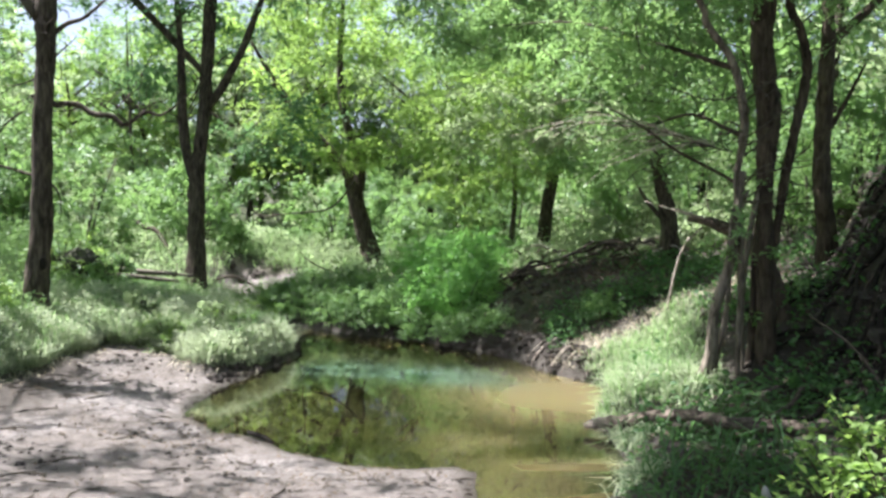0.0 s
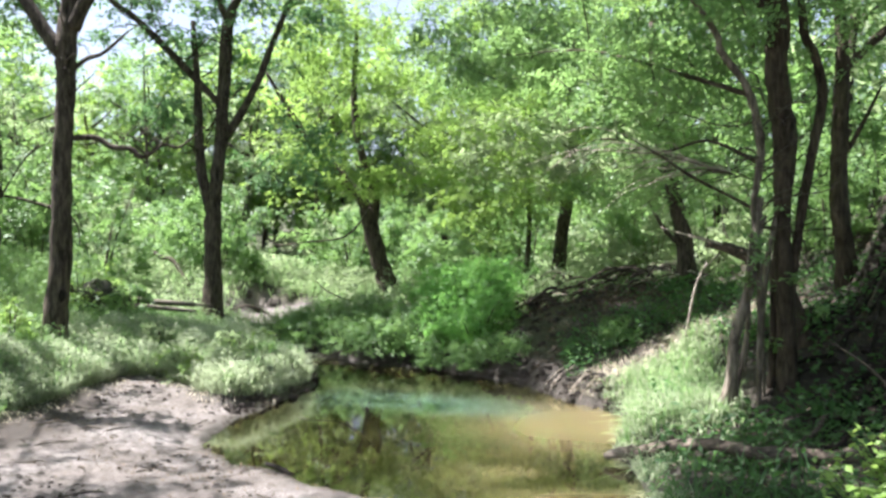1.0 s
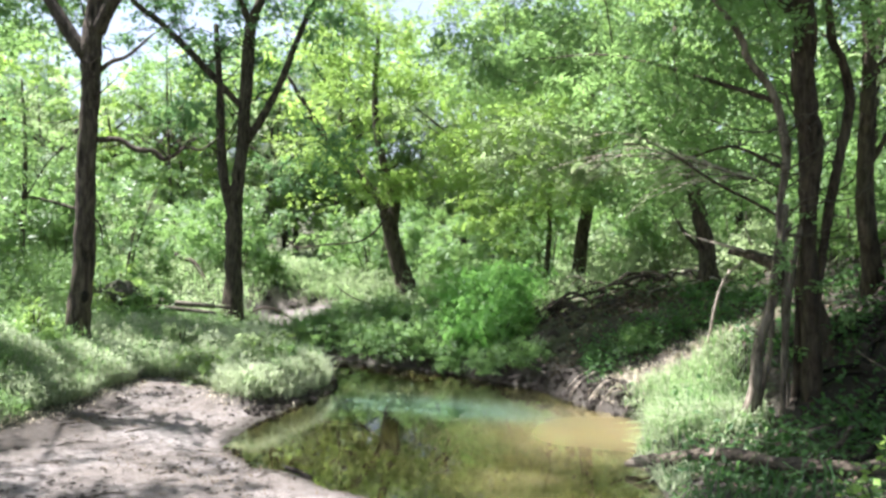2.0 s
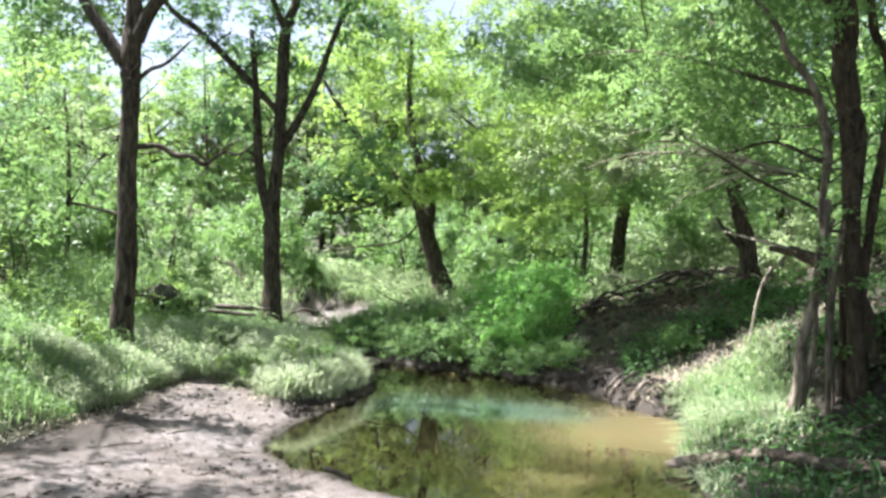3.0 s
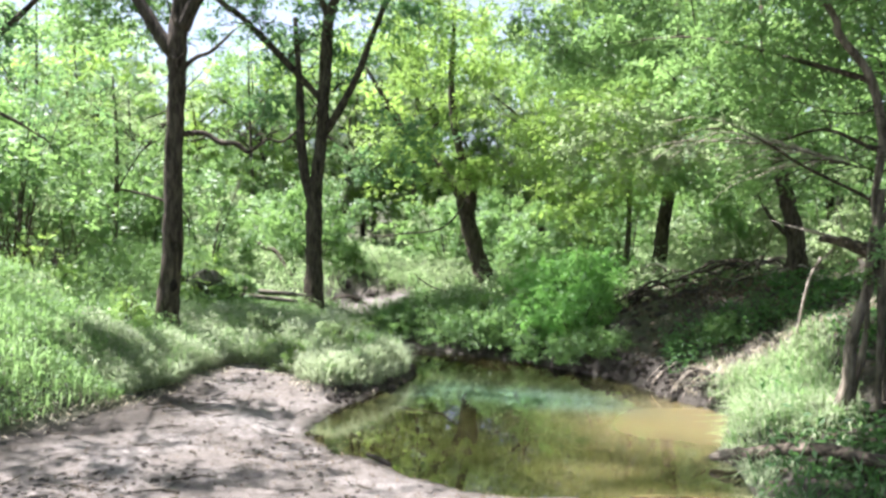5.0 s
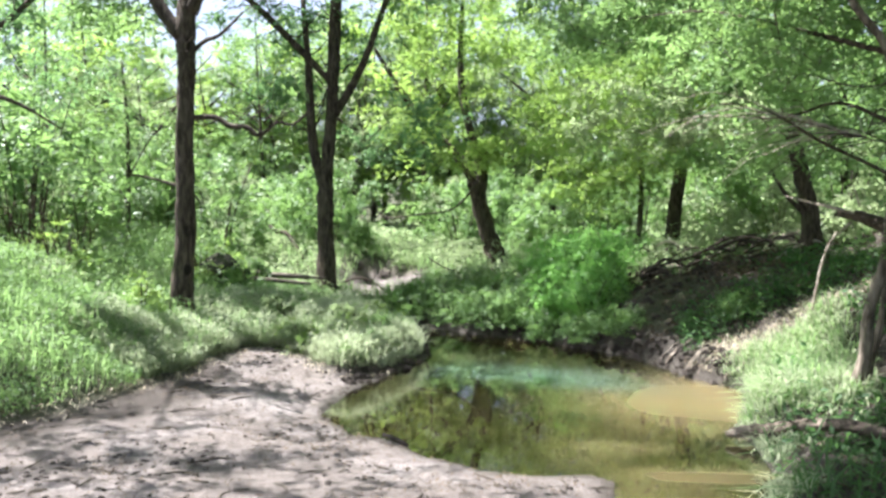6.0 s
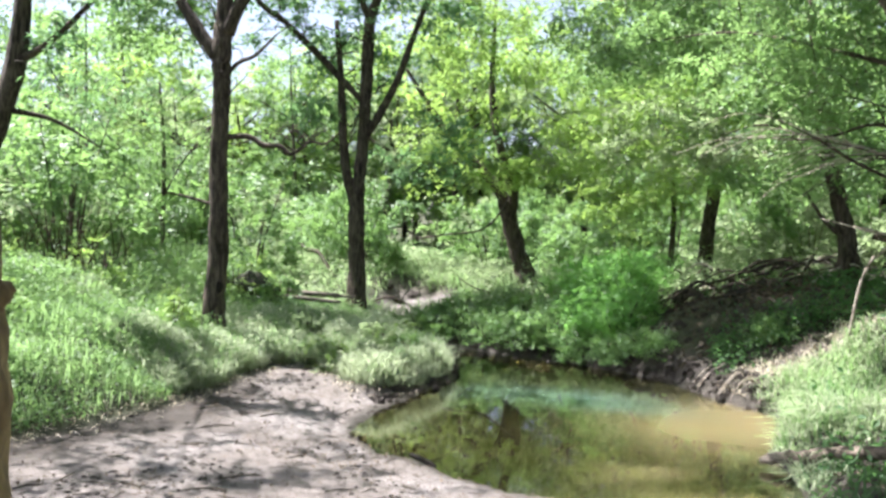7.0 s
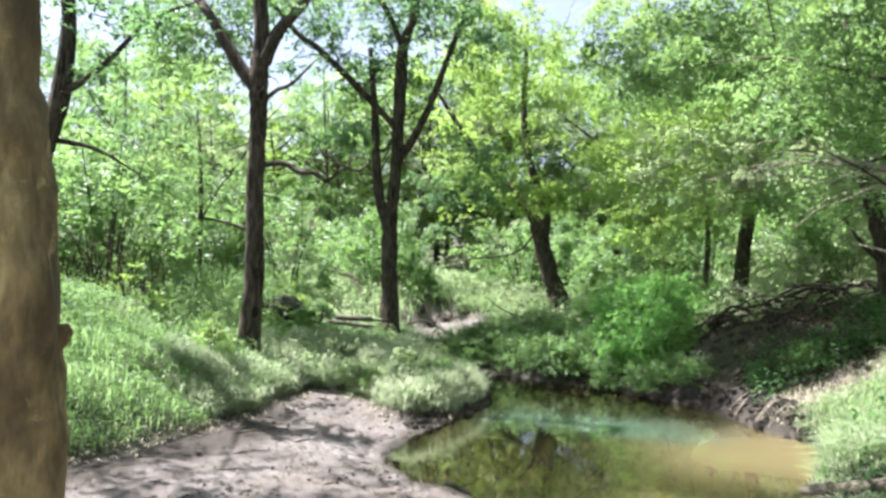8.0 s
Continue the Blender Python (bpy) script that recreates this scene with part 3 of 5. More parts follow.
# slender twin-stemmed tree
twin_tree = tree("tree", "dark twin-stemmed tree at the edge of the grass",
     [[(-4.06, 13.2, 0.35, 0.16), (-4.04, 13.2, 1.0, 0.132), (-4.03, 13.2, 1.9, 0.13), (-4.0, 13.2, 2.5, 0.115), (-3.9, 13.2, 3.3, 0.1), (-3.8, 13.2, 4.67, 0.1), (-3.74, 13.2, 5.3, 0.09), (-3.5, 13.2, 6.05, 0.06), (-3.3, 13.2, 8, 0.03)]],
     [[(-4.05, 13.18, 2.2, 0.09), (-4.17, 13.15, 2.7, 0.085), (-4.23, 13.15, 3.3, 0.08), (-4.25, 13.15, 4.22, 0.065), (-4.3, 13.1, 5.3, 0.04)],
      [(-3.84, 13.2, 3.4, 0.07), (-3.6, 13.2, 3.75, 0.07), (-3.31, 13.2, 4.26, 0.06), (-3.01, 13.2, 5.0, 0.05), (-2.62, 13.2, 5.91, 0.04), (-2.1, 13.1, 7.2, 0.02)],
      [(-3.74, 13.2, 5.25, 0.06), (-3.98, 13.2, 5.83, 0.05), (-4.2, 13.2, 6.3, 0.04), (-4.5, 13.2, 7.5, 0.02)],
      [(-3.85, 13.2, 3.9, 0.05), (-4.25, 13.1, 4.35, 0.06), (-4.7, 13.1, 4.82, 0.06), (-5.21, 13.0, 5.34, 0.05), (-5.62, 13.0, 5.66, 0.045), (-6.3, 12.8, 6.6, 0.02)]],
     # The last two groups sit above the view, added to shade the far slope.
     [(-4.6, 13.6, 6.4, 2.4, 1.2, 0.7, 48, 55, 0.28), (-3.8, 13.2, 8.0, 3.2, 2.6, 1.7, 24, 60, 0.33), (-3.4, 13.3, 6.1, 2.4, 1.4, 0.6, 26, 50, 0.26), (-5.0, 13.3, 5.2, 1.3, 0.7, 0.55, 20, 46, 0.22), (-2.7, 13.4, 5.4, 1.0, 0.8, 0.55, 16, 46, 0.22), (-3.5, 13.6, 4.7, 0.6, 0.4, 0.4, 6, 40, 0.2), (-4.5, 13.4, 4.1, 0.8, 0.5, 0.45, 12, 60, 0.22), (-2.9, 13.9, 3.3, 0.9, 0.6, 0.7, 14, 60, 0.25), (-5.6, 13.0, 5.9, 1.2, 0.9, 0.5, 14, 50, 0.25), (-1.6, 12.2, 7.3, 1.0, 0.9, 0.45, 72, 55, 0.28), (-1.6, 10.9, 6.9, 0.8, 0.8, 0.4, 26, 55, 0.27)],
     0.13, LEAF_COOL, BARK_DARK, 12, "tall trees by the creek", 0.3)

# leaning tree across the pool
tree("tree", "leaning dark tree with pale scarred bark beyond the pool",
     [[(-1.42, 16.8, 0.4, 0.2), (-1.55, 16.8, 0.9, 0.17), (-1.74, 16.8, 1.45, 0.165), (-1.9, 16.8, 2.15, 0.155), (-2.1, 16.8, 2.65, 0.11), (-2.69, 16.8, 3.3, 0.09), (-3.27, 16.8, 4.0, 0.07), (-4.0, 16.7, 5.2, 0.03)]],
     [[(-1.85, 16.75, 2.5, 0.03), (-1.9, 16.0, 2.2, 0.024), (-2.25, 15.6, 1.8, 0.018), (-2.92, 15.6, 1.71, 0.016), (-3.37, 15.6, 1.66, 0.014), (-3.6, 15.6, 1.68, 0.012), (-3.77, 15.6, 1.9, 0.01), (-3.85, 15.6, 2.2, 0.005)],
      [(-1.86, 16.8, 2.0, 0.13), (-1.78, 16.8, 2.6, 0.11), (-2.0, 16.8, 3.3, 0.09), (-2.2, 16.8, 4.56, 0.07), (-2.1, 16.8, 6.5, 0.03)]],
     [(-1.7, 16.4, 4.9, 2.4, 1.6, 1.4, 62, 75, 0.3), (-3.0, 16.0, 3.6, 1.1, 0.6, 0.4, 18, 60, 0.24), (-0.8, 16.5, 3.2, 1.0, 0.8, 0.8, 26, 60, 0.26), (-2.0, 16.3, 2.95, 0.8, 0.4, 0.4, 14, 50, 0.22), (-1.2, 16.6, 6.7, 2.2, 1.2, 0.7, 18, 60, 0.28), (-2.7, 15.8, 6.2, 1.3, 0.8, 0.7, 34, 60, 0.28)],
     0.125, LEAF_LIGHT, BARK_DARK, 13, flat=0.3)

# tree on the dark far bank
tree("tree", "slim dark tree with bright foliage on the shaded bank",
     [[(1.87, 15.9, 0.6, 0.14), (1.9, 15.9, 1.2, 0.125), (1.95, 15.9, 1.8, 0.12), (2.07, 15.9, 2.58, 0.12), (2.11, 15.9, 3.67, 0.1), (2.2, 15.9, 6, 0.05)],
      [(1.2, 15.9, 0.6, 0.06), (1.27, 15.9, 1.2, 0.055), (1.33, 15.9, 2.36, 0.045), (1.2, 15.8, 3.6, 0.025)]],
     [[(2.05, 15.9, 2.7, 0.05), (1.6, 15.6, 3.3, 0.04), (1.0, 15.3, 3.8, 0.02)]],
     [(1.2, 15.0, 3.4, 1.9, 1.2, 1.2, 120, 96, 0.28), (2.2, 15.6, 5.6, 2.4, 1.6, 1.4, 70, 70, 0.33), (0.4, 16.0, 6.3, 1.4, 1.0, 0.7, 20, 60, 0.28), (0.6, 14.8, 2.2, 1.0, 0.8, 0.6, 34, 60, 0.24)],
     0.095, LEAF_LIGHT, BARK_DARK, 14, flat=0.35)

tree("tree", "bent dark tree with streaked bark above the shaded bank",
     [[(3.36, 12, 0.9, 0.14), (3.3, 12, 1.4, 0.12), (3.26, 12, 1.8, 0.115), (3.11, 12, 2.47, 0.1), (2.98, 12, 3.21, 0.08), (2.8, 12, 5, 0.04)]],
     [[(3.27, 12, 1.6, 0.04), (2.95, 11.9, 1.9, 0.03), (2.7, 11.8, 2.3, 0.012)]],
     # The last group is unseen, added to shade the foliage below it.
     [(2.8, 12, 4.6, 1.8, 1.4, 1.2, 50, 60, 0.3), (3.4, 12.2, 3.0, 1.2, 0.9, 0.7, 30, 60, 0.24), (0.9, 11.5, 4.6, 1.5, 1.2, 0.5, 66, 60, 0.28), (2.2, 11.6, 3.4, 1.0, 0.8, 0.5, 30, 60, 0.24), (2.3, 12.7, 2.6, 1.1, 0.7, 0.35, 30, 56, 0.22), (0.7, 13.3, 4.5, 1.3, 0.9, 0.45, 52, 60, 0.28), (0.2, 11.6, 6.6, 1.3, 0.9, 0.4, 50, 60, 0.28)],
     0.105, LEAF_MID, BARK_DARK, 15)

# many-stemmed tree on the eroded bank, boughs over the pool
stem_tree = tree("tree", "brown multi-stemmed tree leaning from the eroded bank",
     [[(2.82, 6.98, -0.1, 0.12), (2.79, 6.95, 0.43, 0.092), (2.78, 6.95, 1.11, 0.075), (2.76, 6.95, 1.5, 0.07), (2.75, 6.95, 2.1, 0.07), (2.77, 6.95, 2.54, 0.098), (2.73, 6.95, 2.87, 0.096), (2.69, 6.95, 3.29, 0.09), (2.71, 6.95, 3.57, 0.09), (2.6, 7, 5, 0.05)],
      [(2.06, 6.72, 0.0, 0.08), (2.12, 6.75, 0.22, 0.06), (2.25, 6.75, 0.56, 0.05), (2.28, 6.75, 0.94, 0.044), (2.4, 6.75, 1.36, 0.04), (2.44, 6.78, 1.68, 0.037), (2.52, 6.82, 2.1, 0.028)],
      [(2.49, 6.78, 0.05, 0.03), (2.5, 6.8, 0.74, 0.022), (2.51, 6.8, 1.2, 0.026), (2.49, 6.8, 1.6, 0.024), (2.45, 6.8, 2.01, 0.022), (2.48, 6.8, 2.2, 0.028), (2.51, 6.8, 2.52, 0.035), (2.41, 6.8, 2.98, 0.033), (2.19, 6.8, 3.3, 0.028), (2.1, 6.8, 3.53, 0.025), (1.5, 6.9, 4.4, 0.015)],
      [(2.66, 7.05, 0.05, 0.045), (2.69, 7.05, 0.41, 0.036), (2.71, 7.05, 0.9, 0.03), (2.72, 7.05, 1.44, 0.032), (2.77, 7.05, 1.87, 0.036)],
      [(2.8, 6.95, 1.1, 0.036), (2.84, 6.95, 1.49, 0.036), (2.88, 6.95, 1.78, 0.036), (2.92, 6.95, 2.06, 0.04), (2.99, 6.95, 2.44, 0.04), (3.08, 6.95, 2.96, 0.042), (3.02, 6.95, 3.29, 0.038), (2.92, 6.95, 3.57, 0.034), (2.9, 7.0, 4.6, 0.02)],
      [(2.28, 6.9, 0.05, 0.034), (2.34, 6.88, 0.5, 0.028), (2.42, 6.86, 0.95, 0.024), (2.44, 6.85, 1.5, 0.022), (2.58, 6.88, 1.95, 0.018)],
      [(2.56, 6.95, 0.02, 0.026), (2.6, 6.98, 0.5, 0.02), (2.58, 6.95, 1.0, 0.02), (2.63, 6.95, 1.6, 0.024), (2.74, 6.95, 2.1, 0.03)]],
     [[(2.5, 6.85, 2.4, 0.018), (2.25, 7.4, 2.64, 0.014), (1.95, 8.0, 2.6, 0.012), (1.6, 8.7, 2.82, 0.009), (1.3, 9.6, 2.82, 0.004)],
      [(2.4, 6.8, 2.95, 0.026), (2.0, 7.6, 3.3, 0.018), (1.4, 8.9, 3.8, 0.012), (0.6, 10.0, 4.0, 0.005)],
      [(2.57, 6.9, 1.94, 0.015), (2.42, 6.95, 2.06, 0.014), (1.99, 7.0, 2.3, 0.013), (1.74, 7.0, 2.47, 0.01), (1.5, 7.05, 2.62, 0.004)],
      [(2.7, 6.95, 3.6, 0.05), (2.2, 7.5, 4.5, 0.035), (1.5, 8.1, 5.1, 0.02), (0.5, 8.9, 5.5, 0.008)]],
     [(0.95, 10.15, 4.2, 1.5, 0.55, 0.6, 64, 44, 0.22), (1.9, 7.9, 3.3, 1.1, 0.9, 0.75, 85, 42, 0.2), (2.6, 7.2, 3.7, 1.2, 0.8, 0.5, 50, 42, 0.2), (2.1, 8.0, 2.5, 0.7, 0.6, 0.4, 26, 36, 0.18),
      # Groups at 5.6 and 6.1 m are out of view, added for shade.
      (2.5, 7.2, 5.2, 1.9, 2.0, 0.9, 100, 60, 0.28), (1.3, 7.5, 5.6, 1.5, 0.9, 0.45, 95, 60, 0.28), (0.6, 10.5, 6.1, 0.8, 0.45, 0.35, 36, 60, 0.26), (2.65, 6.8, 1.5, 0.45, 0.3, 0.8, 16, 16, 0.09)],
     # Sunlit stems get the lightened bark, the others the darker one.
     0.085, LEAF_ELM, BARK_SHADE, 16, flare=0.0, sides=12, flat=0.28, barks=(BARK_SHADE, BARK_LIT, BARK_LIT, BARK_SHADE, BARK_SHADE, BARK_LIT, BARK_LIT))

# sprays on its long bough, in a paler leaf colour that stands for sunlight
rng = np.random.default_rng(29)
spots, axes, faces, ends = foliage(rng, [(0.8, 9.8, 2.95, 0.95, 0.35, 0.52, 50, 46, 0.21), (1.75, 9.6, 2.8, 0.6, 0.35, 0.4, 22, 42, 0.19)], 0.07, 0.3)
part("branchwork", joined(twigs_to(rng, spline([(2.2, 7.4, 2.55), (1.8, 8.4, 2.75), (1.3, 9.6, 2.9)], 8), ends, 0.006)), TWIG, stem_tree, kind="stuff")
part("spray", leaves(spots, 0.075, rng, 0.4, axis=axes, face=faces), LEAF_PALE, stem_tree, "fine leaves coloured pale for sunlight", smooth=False, kind="stuff")

tree("tree", "brown straight tree on the high bank",
     [[(4.3, 9.1, 0.9, 0.12), (4.27, 9.1, 1.42, 0.1), (4.19, 9.1, 2.28, 0.088), (4.21, 9.1, 3.21, 0.085), (4.22, 9.1, 3.64, 0.075), (4.2, 9.1, 4.13, 0.062), (4.0, 9.1, 6, 0.05)]],
     [[(4.2, 9.1, 3.2, 0.05), (4.25, 9.1, 3.58, 0.045), (4.44, 9.1, 3.79, 0.05), (4.76, 9.1, 4.1, 0.045), (5.2, 9, 4.6, 0.02)], [(4.22, 9.1, 2.6, 0.03), (4.4, 9.0, 3.0, 0.025), (4.6, 9, 3.4, 0.012)]],
     # Third and last groups are out of view, added to shade the high bank.
     [(4.2, 9.2, 5.6, 2.2, 1.8, 1.2, 80, 60, 0.3), (3.1, 9.9, 4.9, 1.2, 1.0, 0.45, 46, 60, 0.26), (4.2, 6.0, 4.6, 1.8, 2.2, 0.9, 70, 60, 0.28), (3.6, 9.8, 3.4, 0.7, 0.6, 0.6, 16, 40, 0.2), (2.7, 8.6, 5.7, 0.9, 0.7, 0.4, 46, 60, 0.28)],
     0.12, LEAF_MID, BARK_SHADE, 17)

# the tree beside the camera
near_tree = tree("tree", "smooth grey-brown trunk with a stub knot on the sand",
     [[(-1.38, 1.6, 0.1, 0.112), (-1.389, 1.6, 0.7, 0.106), (-1.381, 1.6, 1.3, 0.1), (-1.387, 1.6, 1.7, 0.1), (-1.416, 1.6, 2.1, 0.098), (-1.431, 1.6, 2.5, 0.097), (-1.4, 1.6, 4.0, 0.09), (-1.3, 1.7, 6.0, 0.06)]],
     # The second limb only carries the unseen shading clumps.
     [[(-1.38, 1.6, 3.6, 0.05), (-2.2, 2.4, 4.6, 0.04), (-3.0, 3.4, 5.4, 0.02)], [(-1.38, 1.6, 3.9, 0.05), (-0.7, 2.7, 4.7, 0.035), (0.0, 4.4, 5.2, 0.025), (0.5, 6.2, 5.4, 0.012)]],
     # All but the first group are unseen, added to shade the right bank.
     [(-1.6, 2.6, 6.3, 3.2, 2.8, 1.0, 65, 60, 0.3), (1.25, 6.2, 5.4, 1.4, 1.3, 0.45, 90, 62, 0.3), (-0.85, 5.1, 5.3, 0.75, 1.0, 0.35, 66, 60, 0.26), (-0.65, 6.6, 5.3, 0.6, 0.5, 0.3, 12, 50, 0.26), (0.3, 6.8, 5.4, 0.45, 0.5, 0.3, 18, 50, 0.24)],
     0.12, LEAF_MID, BARK_SMOOTH, 18, flare=0.0, sides=28)

# leaning tree; its large crown is out of view, added to shade the sand
tree("tree", "leaning dark tree with bare twigs over the sand",
     [[(-7.6, 7.6, 0.5, 0.17), (-7.25, 7.75, 1.4, 0.15), (-6.8, 7.95, 2.5, 0.13), (-6.4, 8.1, 3.7, 0.11), (-6.3, 8.1, 5.0, 0.07), (-6.4, 7.6, 6.6, 0.015)]],
     [[(-6.4, 8.1, 3.7, 0.05), (-5.8, 8.0, 3.95, 0.035), (-5.1, 7.9, 4.4, 0.02), (-4.4, 7.8, 4.55, 0.01)], [(-6.55, 8.05, 3.2, 0.04), (-6.1, 8.3, 3.1, 0.025), (-5.65, 8.5, 2.8, 0.01)],
      [(-6.3, 8.1, 4.8, 0.022), (-6.9, 6.8, 5.8, 0.014), (-7.3, 5.3, 6.4, 0.006)], [(-6.3, 8.1, 5.0, 0.02), (-6.1, 6.6, 5.8, 0.012), (-5.6, 5.0, 6.4, 0.005)]],
     [(-6.2, 5.1, 6.5, 3.4, 2.3, 1.0, 130, 34, 0.22), (-5.4, 7.8, 4.6, 1.0, 0.5, 0.4, 16, 40, 0.2), (-5.9, 7.9, 3.9, 0.8, 0.4, 0.45, 9, 36, 0.18)],
     0.12, LEAF_COOL, BARK_DARK, 19, flare=0.3)

# ---- woods behind ----


def wood_tree(name, label, seed, tall, wide, leaf, mat, clumps=46, each=62):
    rng = np.random.default_rng(seed)
    lean = rng.normal(size=2) * 0.4
    t = [(0, 0, -0.3, 0.09), (lean[0] * 0.2, lean[1] * 0.2, tall * 0.25, 0.065), (lean[0], lean[1], tall * 0.6, 0.045), (lean[0] * 1.3, lean[1] * 1.3, tall * 0.92, 0.02)]
    limbs = []
    for k in range(5):
        a, z = rng.uniform(0, 6.28), tall * rng.uniform(0.3, 0.6)
        r = wide * rng.uniform(0.5, 0.8)
        limbs.append([(lean[0] * 0.6, lean[1] * 0.6, z, 0.05), (math.cos(a) * r * 0.5, math.sin(a) * r * 0.5, z + 0.5, 0.035), (math.cos(a) * r, math.sin(a) * r, z + 1.1, 0.012)])
    blobs = [(lean[0], lean[1], tall * 0.68, wide, wide, tall * 0.3, clumps, each, 0.4), (0, 0, tall * 0.3, wide * 0.95, wide * 0.95, tall * 0.22, clumps * 2 // 3, each, 0.4)]
    return tree(name, label, [t], limbs, blobs, leaf, mat, BARK_DARK, seed, "trees of the wood", 0.4, 6, 0.5, 4, 0.62, 0.62, True)


def bush(name, label, seed, wide, tall, leaf, mat, clumps, each, category="bush", size=0.16, group="undergrowth bushes", small=False):
    rng = np.random.default_rng(seed)
    top = thing(name, (0, 0, 0), label, category, group)
    stems = []
    for k in range(7):
        a, r = rng.uniform(0, 6.28), wide * rng.uniform(0.2, 0.7)
        stems.append(limb([(math.cos(a) * 0.06, math.sin(a) * 0.06, -0.1, 0.014), (math.cos(a) * r * 0.5, math.sin(a) * r * 0.5, tall * 0.45, 0.009), (math.cos(a) * r, math.sin(a) * r, tall * 0.85, 0.003)], 4, 2, 0.05, k))
    part("stalk", joined(stems), TWIG, top, kind="stuff")
    spots, axes, faces, _ = foliage(rng, [(0, 0, tall * 0.5, wide, wide, tall * 0.5, clumps, each, size)], leaf, 0.7, 0.6)
    spots[:, 2] = np.abs(spots[:, 2] - 0.02)
    part("leaves", leaves(spots, leaf, rng, 0.6 if small else 0.46, axis=axes, face=faces, small=small), mat, top, smooth=False, kind="stuff")
    return top


def scatter(protos, places, rng, low=0.8, high=1.25, sink=0.05):
    """Set the prototypes themselves down first, then copies of them."""
    used = set()
    for k, (x, y) in enumerate(places):
        ob = protos[k % len(protos)]
        s = rng.uniform(low, high)
        m = Matrix.LocRotScale((x, y, height(x, y) - sink), Euler((0, 0, rng.uniform(0, 6.28))), (s, s, s * rng.uniform(0.9, 1.1)))
        if ob.name in used:
            copy_thing(ob, m)
        else:
            used.add(ob.name)
            placed.append((ob, m))
    for ob, m in placed:
        ob.matrix_basis = m
    placed.clear()


placed = []
rng = np.random.default_rng(21)
woods = [wood_tree("tree", "leafy green tree of the wood behind", 31, 7.3, 2.3, 0.2, LEAF_MID, 34), wood_tree("tree", "light green leafy tree of the wood", 32, 6.4, 2.2, 0.19, LEAF_LIGHT, 36),
         wood_tree("tree", "tall mid-green tree of the wood", 33, 7.8, 2.4, 0.21, LEAF_MID, 34), wood_tree("tree", "light green young tree of the wood", 34, 5.2, 2.0, 0.17, LEAF_PALE, 36)]
places = []
for k in range(60):
    # From the fiftieth on: trees outside the view, added for light and reflections.
    a = math.radians(-46 + 82 * ((k * 0.618) % 1.0)) if k < 50 else math.radians((k - 50) * 12 + (-115 if k < 55 else 0))
    r = 21.5 + 16.5 * ((k * 0.377) % 1.0) + rng.uniform(-1, 1)
    places.append((math.sin(a) * r - 1, math.cos(a) * r))
# Unseen trees behind the camera, added to shut out sky light.
places += [(math.sin(a) * r, math.cos(a) * r) for a, r in ((2.1, 9), (2.7, 10), (3.3, 9), (3.9, 10), (4.4, 9.5), (1.7, 10))]
places += [(6.5, 14), (7, 11), (-14.5, 14.0), (-16.5, 17.0), (-12.5, 18.0), (-11.0, 20.5), (-19, 20), (-13.5, 22.5), (-9.5, 24.5), (-7.0, 26.0), (-16.0, 25.0), (-4.5, 25.0)]
scatter(woods, places, rng)

bushes = [bush("bush", "light green bush in the undergrowth", 41, 0.9, 1.5, 0.065, LEAF_MID, 44, 120, small=True), bush("bush", "green leafy bush in the undergrowth", 42, 1.0, 1.9, 0.068, LEAF_MID, 46, 120, small=True),
          bush("bush", "pale olive bush in the undergrowth", 43, 1.1, 1.4, 0.065, LEAF_PALE, 44, 120, small=True)]
places = []
for k in range(58):
    a = math.radians(-46 + 84 * ((k * 0.618 + 0.1) % 1.0))
    r = 14.5 + 13 * ((k * 0.291) % 1.0)
    x, y = math.sin(a) * r - 1, math.cos(a) * r
    q = land([(x, y)])
    if q[6][0] > 0.6 and not (-5.5 < x < -1.5 and y < 16) and not (-3 < x < 3.8 and y < 17.5):
        places.append((x, y))
places += [(-7.9, 10.9), (-8.8, 9.4), (-7.6, 13.2), (-9.3, 11.6), (-9.0, 7.9), (-10.2, 10.0), (-6.4, 14.2), (-8.2, 12.0), (0.5, 17.8), (1.5, 18.5), (2.8, 17.5), (-0.3, 18.4), (3.9, 16.4), (4.6, 15.0), (-2.6, 19.5), (5.6, 12.6), (-7.4, 16.6), (4.6, 17.8), (6.2, 16.0), (3.4, 14.6)]
scatter(bushes, places, rng, 0.7, 1.5)
for k in range(40):
    x, y = -7.6 + 8.4 * ((k * 0.618) % 1.0), 17.0 + 2.6 * ((k * 0.414) % 1.0)
    size = (0.42, 0.55, 0.48)[k % 3] / bushes[k % 3].scale.x
    copy_thing(bushes[2 if k % 4 else 0], Matrix.LocRotScale((x, y, height(x, y) - 0.05), Euler((0, 0, k * 2.4)), (1, 1, 1)) @ Matrix.Scale(size, 4))

# lush shrubs on the far bank of the pool
lush = [bush("shrub", "lush bright green shrub on the creek bank", 51, 0.7, 0.95, 0.055, LEAF_LUSH, 60, 80, "shrub", 0.13, "shrubs along the far bank"),
        bush("shrub", "leafy green shrub over the water's edge", 52, 0.6, 0.7, 0.05, LEAF_LUSH, 54, 80, "shrub", 0.13, "shrubs along the far bank")]
scatter(lush, [(0.1, 12.1), (0.25, 11.15), (0.3, 12.4), (-0.2, 11.5), (0.0, 13.0), (0.35, 11.5), (0.5, 13.6), (-0.3, 12.5)], rng, 0.85, 1.2)
